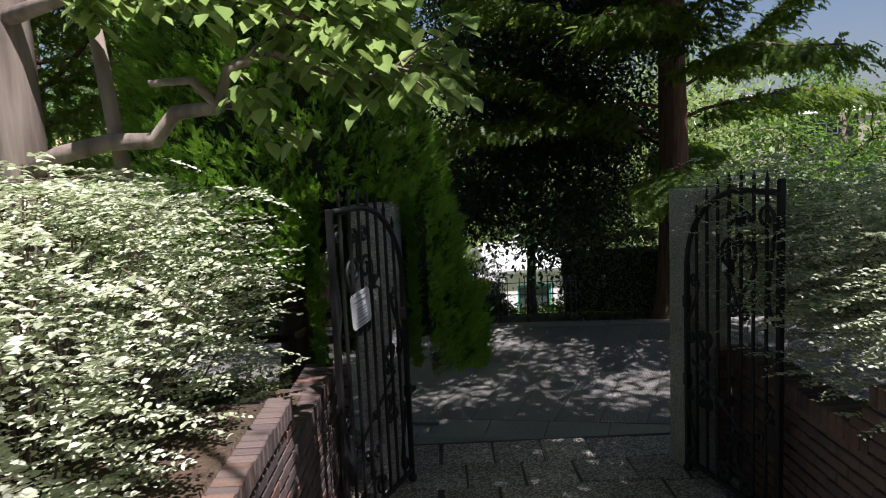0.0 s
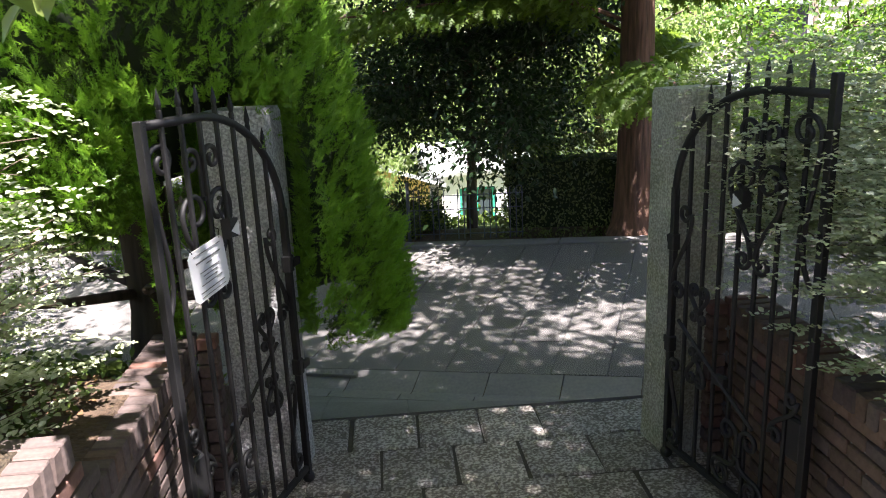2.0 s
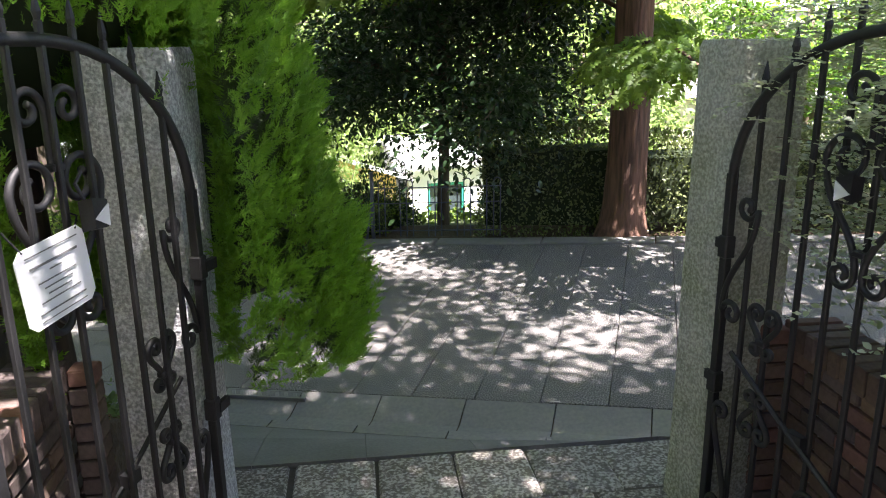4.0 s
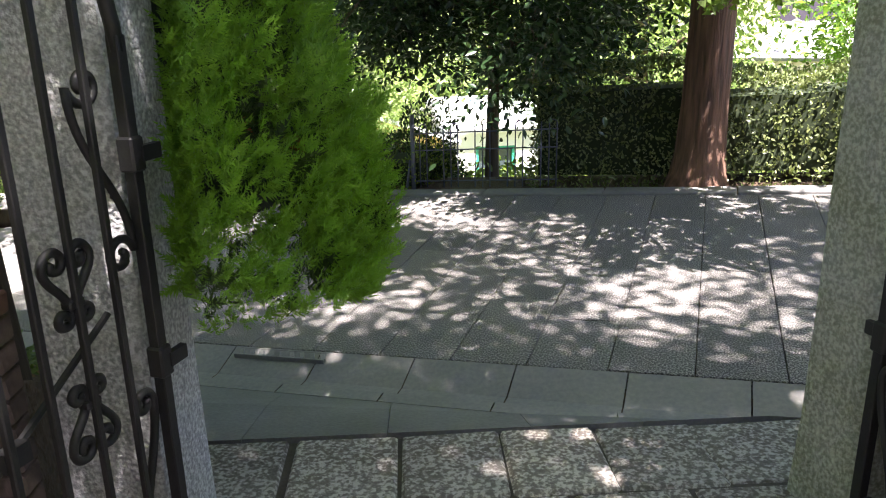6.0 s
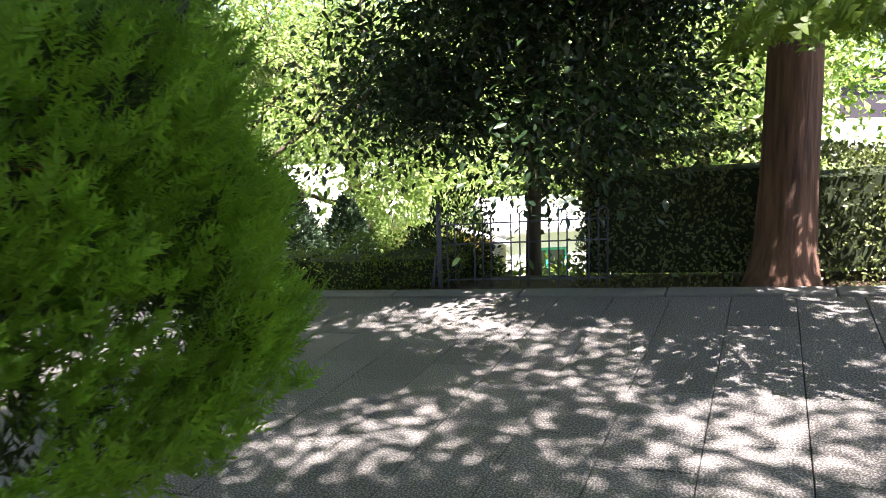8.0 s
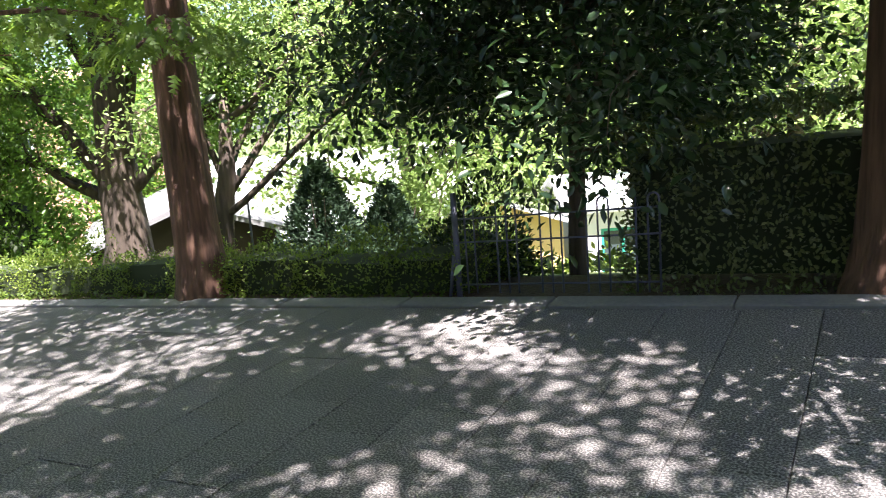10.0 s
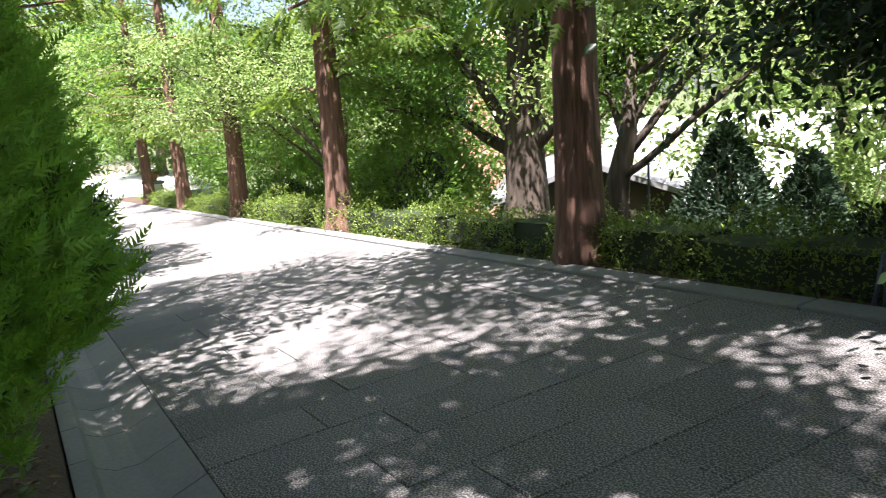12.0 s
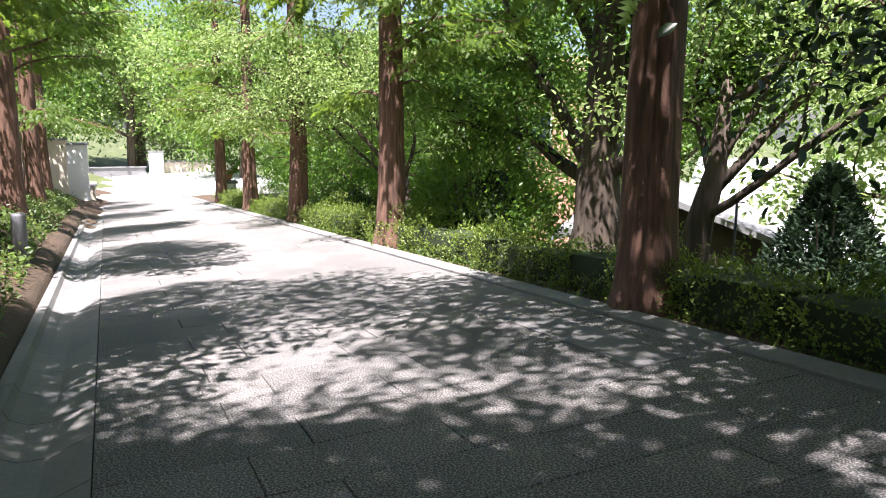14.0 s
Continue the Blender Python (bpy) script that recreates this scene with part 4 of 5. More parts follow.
def build_hedge(name, s0, s1, d0, d1, H, n, size, mat, shape, label, cat, step, stems=0.0, jitter=0.05, seed=1, base_lift=0.0):
    """A row of clipped bushes along the lane's far edge: one thing for each bush."""
    rng = np.random.default_rng(seed)
    k = max(1, round((s1 - s0) / step))
    for i in range(k):
        a, b = s0 + (s1 - s0) * i / k, s0 + (s1 - s0) * (i + 1) / k
        c = lane_p((a + b) / 2, (d0 + d1) / 2)
        c.z = lane_z((a + b) / 2, FAR) - 0.03 + base_lift
        h = H * rng.uniform(0.92, 1.08)
        t = tagged(new(name), label, cat, group=name + " row")
        t.matrix_basis = Matrix.Translation(c) @ Matrix.Rotation(LANE_TURN + math.pi, 4, "Z")
        L = (b - a) * 1.06
        slope = 0.0647
        P, D, Nn, sz = hedge_leaves(rng, int(n * (b - a)), L, d1 - d0, h, size, jitter)
        P[:, 2] += P[:, 0] * slope
        data_ob("leaves", scatter("leaves", P, D, Nn, sz, shape), mat, t)
        # Added solid box, painted dark to stand for the shade inside the bush.
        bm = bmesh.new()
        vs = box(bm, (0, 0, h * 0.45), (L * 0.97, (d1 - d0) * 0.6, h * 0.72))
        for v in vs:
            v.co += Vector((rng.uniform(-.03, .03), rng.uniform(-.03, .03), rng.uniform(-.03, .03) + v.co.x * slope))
        part("shade_core", bm, SHADE_CORE, t)
        for _ in range(int(4 * (b - a))):
            x, y = rng.uniform(-.5, .5) * L, rng.uniform(-.1, .3) * (d1 - d0)
            bm = bmesh.new()
            tube(bm, [(x, y, -0.08 + x * slope), (x + rng.uniform(-.06, .06), y, h * 0.5), (x + rng.uniform(-.1, .1), y, h * 0.8)], [0.014, 0.011, 0.006], 5)
            part("stem", bm, TWIG, t)


def limb_path(rng, p, d, length, n=6, bend=0.25, lift=0.0):
    pts, p, d = [Vector(p)], Vector(p), Vector(d).normalized()
    for _ in range(n):
        d = (d + Vector([rng.uniform(-bend, bend) for _ in range(3)]) + Vector((0, 0, lift))).normalized()
        p = p + d * (length / n)
        pts.append(p.copy())
    return pts, d


def redwood_mesh(seed, height, low, spread, fronds):
    """Trunk, branches and feathery foliage of a dawn redwood, base at the origin."""
    rng = np.random.default_rng(seed)
    bm = bmesh.new()
    zs = [-0.3, 0.0, 0.12, 0.35, 0.8, 1.6, 3.0, 5.0, 8.0, height]
    rs = [0.34, 0.30, 0.265, 0.235, 0.215, 0.20, 0.18, 0.15, 0.10, 0.02]
    tube(bm, [(0.02 * math.sin(z), 0.02 * math.cos(1.3 * z), z) for z in zs], rs, 22, 0.03, rng, 0.05)
    trunk = bpy.data.meshes.new("trunk")
    bm.to_mesh(trunk)
    bm.free()
    trunk.polygons.foreach_set("use_smooth", np.ones(len(trunk.polygons), dtype=bool))
    trunk.materials.append(REDBARK)
    limbs = []
    P, D, Nn = [], [], []
    z = low
    while z < height - 0.4:
        f = (z - low) / (height - low)
        a = rng.uniform(0, 6.28)
        ln = spread * (1 - f) ** 0.7 * rng.uniform(0.7, 1.15) + 0.3
        pts, _ = limb_path(rng, (0, 0, z), (math.cos(a), math.sin(a), 0.35), ln, 7, 0.16, -0.06)
        bm = bmesh.new()
        tube(bm, pts, [0.022 * (1 - f) + 0.009 - 0.0028 * i * (1 - f) for i in range(8)], 5)
        limbs.append(bpy.data.meshes.new("limb"))
        bm.to_mesh(limbs[-1])
        bm.free()
        limbs[-1].materials.append(REDBARK)
        arr = np.array([tuple(q) for q in pts])
        k = int(fronds * ln)
        u_ = rng.uniform(0.12, 1, k) ** 0.8 * 6.99
        i0 = u_.astype(int)
        base = arr[i0] + (arr[i0 + 1] - arr[i0]) * (u_ - i0)[:, None]
        out = unit(arr[i0 + 1] - arr[i0])
        side = np.cross(out, [0, 0, 1.0]) * rng.choice([-1, 1], k)[:, None]
        side_len = rng.uniform(0.0, 0.5, k)[:, None]
        base = base + side * side_len + rng.normal(0, 0.05, base.shape) - np.array([0, 0, 0.35]) * side_len
        P.append(base)
        D.append(side * 0.6 + out * 0.6 + np.array([0, 0, -0.45]) + rng.normal(0, 0.3, base.shape))
        Nn.append(np.array([0, 0, 1.0]) + rng.normal(0, 0.5, base.shape))
        z += rng.uniform(0.10, 0.22) * (1 + f)
    P, D, Nn = np.concatenate(P), np.concatenate(D), np.concatenate(Nn)
    crown = scatter("crown", P, D, Nn, 0.135 * rng.uniform(0.6, 1.3, len(P)), FEATHER)
    crown.materials.append(REDWOOD)
    return trunk, limbs, crown


def plant_mesh_tree(name, at, meshes, label, cat, group, turn=0.0, scale=1.0):
    t = tagged(new(name), label, cat, group)
    t.matrix_basis = pose(*at, 0, 0, turn) @ Matrix.Scale(scale, 4)
    trunk, limbs, crown = meshes
    for nm, me in [("trunk", trunk)] + [("limb", l) for l in limbs] + [("crown", crown)]:
        o = new(nm, me)
        o.parent = t
    return t


def broad_tree(seed, trunk_pts, trunk_r, forks, leaf_n, leaf_size, shape, leafmat, barkmat, cluster=0.55, sides=12, leaf_dir=(0, 0, -0.2), sub=3):
    """A broadleaf tree from a trunk and limbs (start index, direction, length, radius): each limb forks, and leaf clusters sit on the forks."""
    rng = np.random.default_rng(seed)
    bm = bmesh.new()
    tube(bm, trunk_pts, trunk_r, sides, 0.05, rng, 0.05)
    trunk = bpy.data.meshes.new("trunk")
    bm.to_mesh(trunk)
    bm.free()
    trunk.polygons.foreach_set("use_smooth", np.ones(len(trunk.polygons), dtype=bool))
    trunk.materials.append(barkmat)
    tips, limbs = [], []
    for start, d, ln, r in forks:
        bm = bmesh.new()
        pts, end = limb_path(rng, start, d, ln, 8, 0.2, 0.02)
        tube(bm, pts, [r * (1 - 0.085 * i) for i in range(9)], 8)
        tips += pts[5:]
        for j in range(sub * 2):
            q = pts[int(rng.integers(2, 9))]
            dd = (Vector(end) + Vector([rng.uniform(-1, 1) for _ in range(3)]) * 0.9).normalized()
            p2, e2 = limb_path(rng, q, dd, ln * rng.uniform(0.3, 0.55), 5, 0.3, 0.03)
            tube(bm, p2, [r * 0.42 * (1 - 0.15 * i) for i in range(6)], 5)
            tips += p2[2:]
            for _ in range(2):
                p3, e3 = limb_path(rng, p2[int(rng.integers(2, 6))], (Vector(e2) + Vector([rng.uniform(-1, 1) for _ in range(3)])).normalized(), ln * 0.22, 3, 0.3)
                tube(bm, p3, [r * 0.16, r * 0.12, r * 0.08, r * 0.04], 4)
                tips += p3[1:]
        me = bpy.data.meshes.new("limb")
        bm.to_mesh(me)
        bm.free()
        me.polygons.foreach_set("use_smooth", np.ones(len(me.polygons), dtype=bool))
        me.materials.append(barkmat)
        limbs.append(me)
    T = np.array([tuple(p) for p in tips])
    c = T[rng.integers(len(T), size=leaf_n)]
    off = rng.normal(0, 1, (leaf_n, 3)) * np.array([cluster, cluster, cluster * 0.6]) * 0.6
    P = c + off
    D = unit(off) * 0.6 + np.array(leaf_dir) + rng.normal(0, 0.5, P.shape)
    Nn = np.array([0, 0, 1.0]) + rng.normal(0, 0.55, P.shape)
    crown = scatter("crown", P, D, Nn, leaf_size * rng.uniform(0.6, 1.3, leaf_n), shape)
    crown.materials.append(leafmat)
    return trunk, limbs, crown


def bush(name, at, r, h, n, size, shape, mat, label, cat, seed, group="", core=True, up=0.3, stems=6, cone=False):
    rng = np.random.default_rng(seed)
    t = thing(name, at, label, cat, group)
    v = rand_dirs(rng, n)
    v[:, 2] = np.abs(v[:, 2]) * 1.0 if not cone else rng.uniform(0, 1, n)
    if cone:
        a = rng.uniform(0, 6.28, n)
        z = rng.uniform(0, 1, n) ** 1.4
        rad = r * (1 - z) ** 0.8 * (1 + 0.12 * np.sin(5 * a + 9 * z)) * rng.uniform(0.75, 1.05, n)
        P = np.stack([rad * np.cos(a), rad * np.sin(a), z * h], 1)
        v = unit(np.stack([np.cos(a), np.sin(a), np.full(n, 0.4)], 1))
    else:
        k = 1 + lumps(rng, v, 0.22, 3.0) + lumps(rng, v, 0.12, 8.0) - np.abs(rng.normal(0, 0.13, n))
        P = v * k[:, None] * np.array([r, r, h])
        P[:, 2] = np.where(rng.uniform(size=n) < 0.3, rng.uniform(0.05, 0.5, n) * h, P[:, 2])
    D = v * 0.7 + np.array([0, 0, up]) + rng.normal(0, 0.5, P.shape)
    Nn = v * 0.5 + np.array([0, 0, 0.8]) + rng.normal(0, 0.5, P.shape)
    data_ob("leaves", scatter("leaves", P, D, Nn, size * rng.uniform(0.6, 1.3, n), shape), mat, t)
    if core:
        # Added lump in near-black green: inner shade of the bush, done by colour.
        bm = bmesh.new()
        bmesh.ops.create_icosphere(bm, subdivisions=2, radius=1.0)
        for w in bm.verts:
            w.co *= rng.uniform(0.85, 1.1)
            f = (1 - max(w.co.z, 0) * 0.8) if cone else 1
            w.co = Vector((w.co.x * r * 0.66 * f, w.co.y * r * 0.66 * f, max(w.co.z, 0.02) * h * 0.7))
        part("shade_core", bm, SHADE_CORE, t)
    for _ in range(stems):
        a = rng.uniform(0, 6.28)
        bm = bmesh.new()
        tube(bm, [(0.1 * math.cos(a), 0.1 * math.sin(a), -0.1), (r * 0.4 * math.cos(a), r * 0.4 * math.sin(a), h * 0.4), (r * 0.6 * math.cos(a), r * 0.6 * math.sin(a), h * 0.75)], [0.02, 0.014, 0.006], 5)
        part("stem", bm, TWIG, t)
    return t


def variegated_shrub(name, at, box_lo, box_hi, n_branch, leaves_per, sweep, label, seed, size=0.032, twigs=120, taper=0.0, arching=()):
    """Horizontal twigs in tiers, with paired small cream-edged leaves along each."""
    rng = np.random.default_rng(seed)
    t = thing(name, at, label, "shrub")
    lo, hi = np.array(box_lo), np.array(box_hi)
    c, hw = (lo + hi) / 2, (hi - lo) / 2
    bm = bmesh.new()
    P, D, Nn, S = [], [], [], []
    over = [b for b in arching for _ in range(b[2])]
    for i in range(n_branch + len(over)):
        v = unit(rng.normal(size=(1, 3)))[0]
        k = rng.uniform(0.72, 1.0)
        tip = c + v / max(np.abs(v) ** 1.0) * hw * k
        tip[2] = lo[2] + (hi[2] - lo[2]) * rng.uniform(0.02, 1) ** 0.8
        rad = np.array([v[0], v[1], 0]) / max(1e-3, math.hypot(v[0], v[1]))
        shrink = math.sqrt(max(0.15, 1 - 0.75 * max(0, (tip[2] - c[2]) / hw[2]) ** 3))
        tip[:2] = c[:2] + (tip[:2] - c[:2]) * shrink
        tip[0] -= taper * (1 - (tip[2] - lo[2]) / (hi[2] - lo[2])) * max(0.0, rad[0])
        if i >= n_branch:
            tip = np.array(over[i - n_branch][0]) + rng.uniform(0, 1, 3) * (np.array(over[i - n_branch][1]) - np.array(over[i - n_branch][0]))
            rad = np.array([-0.5, 0, -0.05])
        d = rad * 0.9 + np.array(sweep) + rng.normal(0, 0.25, 3) + np.array([0, 0, 0.12])
        d = d / np.linalg.norm(d)
        ln = rng.uniform(0.22, 0.5)
        start = tip - d * ln
        for j in range(leaves_per):
            f = j / (leaves_per - 1)
            q = start + d * ln * (0.15 + 0.85 * f) - np.array([0, 0, 0.05 * f * f])
            side = np.cross(d, [0, 0, 1.0])
            side /= np.linalg.norm(side) + 1e-6
            for sg in (-1, 1):
                P.append(q + rng.normal(0, 0.004, 3))
                D.append(side * sg * 0.9 + d * 0.55 + rng.normal(0, 0.18, 3))
                Nn.append(np.array([0, -0.15, 1.0]) + rng.normal(0, 0.25, 3))
                S.append(size * rng.uniform(0.75, 1.25) * (1.1 - 0.35 * f))
        if i < twigs:
            root = c + (start - c) * 0.25
            root[2] = lo[2] + 0.1 * rng.uniform()
            mid = (root + start) / 2 + rng.normal(0, 0.06, 3)
            tube(bm, [root, mid, start, tip], [0.009, 0.006, 0.004, 0.0015], 4)
    tagged(part("twigs", bm, TWIG, t), kind="stuff")
    data_ob("leaves", scatter("leaves", P, D, Nn, S, ROUNDLEAF), VARIEG, t)
    return t


def cover(name, pts_fn, n, size, mat, shape, label, seed, lift=0.12, flat=0.5):
    """Low growth over a stretch of ground; nobody could count it."""
    rng = np.random.default_rng(seed)
    xy = pts_fn(rng, n)
    patch = np.sin(xy[:, 0] * 2.1 + 1) * np.sin(xy[:, 1] * 2.7) + 0.6 * np.sin(xy[:, 0] * 5.3) * np.sin(xy[:, 1] * 4.7 + 2)
    xy = xy[rng.uniform(-1.4, 1.2, len(xy)) < patch + 0.55]
    z = np.array([ground_z(x, y) for x, y in xy])
    P = np.column_stack([xy, z + np.abs(rng.normal(0, lift, len(xy)))])
    D = rng.normal(0, 1, P.shape) * np.array([1, 1, 0.3]) + np.array([0, 0, 1 - flat])
    Nn = np.array([0, 0, 1.0]) + rng.normal(0, 0.5, P.shape)
    tagged(data_ob(name, scatter(name, P, D, Nn, size * rng.uniform(0.5, 1.4, len(P)), shape), mat), label, "ground cover", kind="stuff")


def band(s0, s1, d0, d1):
    def f(rng, n):
        s, d = rng.uniform(s0, s1, n), rng.uniform(d0, d1, n)
        xy = np.column_stack([U[0] * s + N2[0] * d, U[1] * s + N2[1] * d])
        return xy[~((xy[:, 0] > FACE_L - 0.25) & (xy[:, 0] < FACE_R + 0.25) & (xy[:, 1] < 7.2))]
    return f


def rect(x0, x1, y0, y1):
    return lambda rng, n: np.column_stack([rng.uniform(x0, x1, n), rng.uniform(y0, y1, n)])


build_cypress()
variegated_shrub("variegated_privet", (-1.6, 2.9, 0.1), (-1.35, -1.75, 0.0), (0.9, 2.0, 1.4), 2400, 11, (0.25, 0.0, 0.1), "sunlit cream-variegated privet shrub above the brick planter", 31, 0.038, 200, 0.28)
variegated_shrub("variegated_privet", (2.75, 4.3, -0.1), (-1.0, -1.9, 0.2), (1.6, 1.35, 1.42), 2300, 12, (-0.75, 0.0, 0.0), "cream-variegated privet shrub spilling over the gate leaf", 32, 0.038,
                 arching=(((-1.12, 0.2, 1.0), (-0.5, 1.1, 1.5), 150), ((-1.05, -0.4, 0.6), (-0.5, 0.9, 1.15), 150)))

# far row of dawn redwoods, and the near row
RED_A = redwood_mesh(41, 11.5, 1.9, 3.2, 430)
RED_B = redwood_mesh(42, 11.0, 2.3, 2.2, 125)
for i, (s, turn) in enumerate(((0.96, 0), (6.72, 200), (12.55, 70), (18.3, 130), (24.4, 290), (30.5, 20))):
    plant_mesh_tree("dawn_redwood", lane_p(s, 10.98, -0.02), RED_B if i else RED_A, "red-barked dawn redwood at the lane's far edge", "tree", "lane redwoods", turn, 0.92 if i > 1 else 1.0)
for i, (s, d) in enumerate(((6.6, 5.4), (12.4, 5.7), (18.2, 5.6), (24.5, 5.5), (31, 5.3))):
    p = lane_p(s, d)
    p.z = ground_z(p.x, p.y) - 0.02
    plant_mesh_tree("dawn_redwood", p, RED_B, "red-barked dawn redwood on the planted bank", "tree", "bank redwoods", 50 + 70 * i, 1.0)

build_hedge("holly_hedge", -9.0, 2.55, 10.94, 11.9, 1.13, 5200, 0.044, HEDGELEAF, LEAF, "tall clipped dark evergreen hedge behind the lane's edge", "hedge", 1.65, seed=51)
build_hedge("azalea_hedge", 3.85, 31.0, 10.86, 11.6, 0.37, 2500, 0.034, AZALEA, LEAF, "low clipped azalea bushes along the lane's edge", "hedge", 0.8, jitter=0.2, seed=52)

# dark evergreen behind the railing
p = lane_p(3.3, 12.05)
DARK = broad_tree(61, [(0, 0, -0.4), (0, 0, 0.4), (0.02, 0, 1.0), (0, 0.03, 3.8)], [0.09, 0.075, 0.07, 0.05],
                  [((0, 0, 1.05 + 0.22 * i), (math.cos(2.4 * i), math.sin(2.4 * i), 0.3), 1.35 + 0.12 * (i % 3), 0.034) for i in range(19)],
                  64000, 0.088, LEAF, DARKLEAF, BROWNBARK, 0.62)
plant_mesh_tree("camellia_tree", (p.x, p.y, ground_z(p.x, p.y)), DARK, "dark glossy evergreen tree overhanging the railing", "tree", "")

# old limbed trees below the lane
OLD = broad_tree(71, [(0, 0, -0.5), (0, 0, 0.15), (0.05, 0, 0.7), (0, 0.05, 1.5), (0.1, 0.0, 2.6), (0.1, 0.1, 4.5), (0.2, 0.1, 7.0)], [0.5, 0.42, 0.33, 0.31, 0.26, 0.18, 0.08],
                 [((0, 0, 1.3), (-0.9, 0.25, 0.55), 2.6, 0.13), ((0.05, 0, 1.5), (-0.7, -0.5, 0.8), 3.0, 0.12), ((0.1, 0, 1.4), (0.9, 0.1, 0.5), 2.4, 0.11), ((0.1, 0, 2.2), (0.5, 0.6, 0.9), 3.0, 0.12),
                  ((0.1, 0, 2.8), (-0.6, 0.3, 0.9), 2.8, 0.1), ((0.1, 0, 3.4), (0.7, -0.4, 0.8), 2.8, 0.1), ((0.15, 0, 4.5), (-0.3, -0.6, 0.8), 2.5, 0.08), ((0.2, 0, 5.5), (0.3, 0.5, 0.9), 2.2, 0.06)],
                 42000, 0.085, LEAF, MIDLEAF, SHADEBARK, 0.6)
LIMBED = broad_tree(72, [(0, 0, -0.5), (0, 0, 0.5), (0.1, 0, 1.0), (0.25, 0, 1.6), (0.3, 0.1, 2.8)], [0.26, 0.21, 0.17, 0.13, 0.06],
                    [((0.1, 0, 1.0), (0.85, -0.2, 0.6), 4.0, 0.06), ((0.2, 0, 1.3), (0.8, 0.25, 0.7), 4.0, 0.07), ((0.25, 0, 1.6), (0.3, 0.3, 1.0), 3.4, 0.06),
                     ((0.3, 0.1, 2.4), (0.9, -0.1, 0.6), 3.6, 0.055), ((0.2, 0, 1.5), (-0.4, 0.4, 1.0), 3.0, 0.06)],
                    24000, 0.085, LEAF, LIME, SHADEBARK, 0.65)


def at_ground(s, d, up=-0.03):
    p = lane_p(s, d)
    return (p.x, p.y, ground_z(p.x, p.y) + up)


plant_mesh_tree("old_ginkgo", at_ground(11.2, 13.6), OLD, "old furrowed tree with spreading limbs below the lane", "tree", "", 0)
plant_mesh_tree("limbed_tree", at_ground(9.6, 14.0), LIMBED, "tree with shade-darkened bark and long low spreading limbs", "tree", "", 0)
plant_mesh_tree("limbed_tree", at_ground(16.6, 12.9), LIMBED, "leaning tree with shade-darkened bark beyond the azalea hedge", "tree", "", 200, 0.8)

# background trees, further down the slope and along the lane
FAR_TREE = broad_tree(73, [(0, 0, -0.5), (0, 0, 1.2), (0.1, 0, 2.5), (0, 0.1, 4.0)], [0.22, 0.17, 0.14, 0.08],
                      [((0, 0, 1.2 + 0.35 * i), (math.cos(2.4 * i), math.sin(2.4 * i), 0.55), 2.4, 0.07) for i in range(10)], 14000, 0.16, LEAF2, MIDLEAF, BROWNBARK, 0.75)
LIME_TREE = broad_tree(74, [(0, 0, -0.5), (0, 0, 1.2), (0.1, 0, 2.5), (0, 0.1, 4.0)], [0.2, 0.15, 0.12, 0.07],
                       [((0, 0, 1.0 + 0.35 * i), (math.cos(2.4 * i), math.sin(2.4 * i), 0.55), 2.3, 0.06) for i in range(10)], 13000, 0.16, LEAF2, LIME, BROWNBARK, 0.75)
rng = np.random.default_rng(77)
for s, d, sc, kind in ((20, 15.5, 1.0, 0), (25, 17, 1.2, 0), (31, 16, 1.1, 0), (37, 19, 1.3, 0), (22, 23, 1.5, 0), (33, 26, 1.6, 0), (9.6, 19.4, 1.1, 1), 
                       (4.5, 30, 1.9, 1), (2.0, 17.5, 0.85, 1), (-1.8, 17.0, 0.75, 0), (9.5, 33, 1.8, 1), (16, 33, 2.0, 0), (50, 15, 1.7, 0), (61, 9, 2.0, 1), (63, 15, 2.2, 1), (64, 4, 2.2, 0), (54, 20, 1.7, 0), (72, 10, 2.6, 0), (44, 17, 1.2, 0),
                       (36, 2.5, 1.2, 0), (44, 0, 1.4, 1), (20, 1.0, 1.2, 0), (27, 0.0, 1.3, 0), (13, 1.0, 1.1, 0)):
    plant_mesh_tree("broadleaf_tree", at_ground(s, d), LIME_TREE if kind else FAR_TREE, "sunlit yellow-green broadleaf tree on the slope" if kind else "leafy green broadleaf tree among others", "tree", "background trees", rng.uniform(0, 360), sc)

# bushes below the lane
bush("broadleaf_bush", at_ground(12.6, 12.6), 1.1, 1.9, 9000, 0.08, LEAF, MIDLEAF, "dense dark green broadleaf bush beyond the azaleas", "bush", 81)
bush("broadleaf_bush", at_ground(14.2, 12.7), 0.9, 1.6, 7000, 0.08, LEAF, MIDLEAF, "dense dark green broadleaf bush beyond the azaleas", "bush", 82)
bush("broadleaf_bush", at_ground(19.5, 12.6), 1.2, 1.3, 7000, 0.08, LEAF, MIDLEAF, "dense dark green broadleaf bush beyond the azaleas", "bush", 83)
bush("spruce", at_ground(8.2, 14.7), 0.85, 1.75, 9000, 0.11, NEEDLE, BLUEFIR, "young dark spruce below the lane", "conifer", 84, cone=True)
bush("spruce", at_ground(7.6, 15.6), 0.7, 1.5, 6000, 0.11, NEEDLE, BLUEFIR, "young dark spruce below the lane", "conifer", 85, cone=True)
bush("clipped_cone_bush", at_ground(7.5, 16.2), 0.75, 1.7, 6000, 0.07, LEAF2, LIME, "bright sunlit clipped cone bush", "bush", 86, cone=True)
bush("clipped_round_bush", at_ground(7.0, 17.2), 0.8, 1.5, 6000, 0.07, LEAF2, LIME, "bright sunlit rounded bush", "bush", 87)
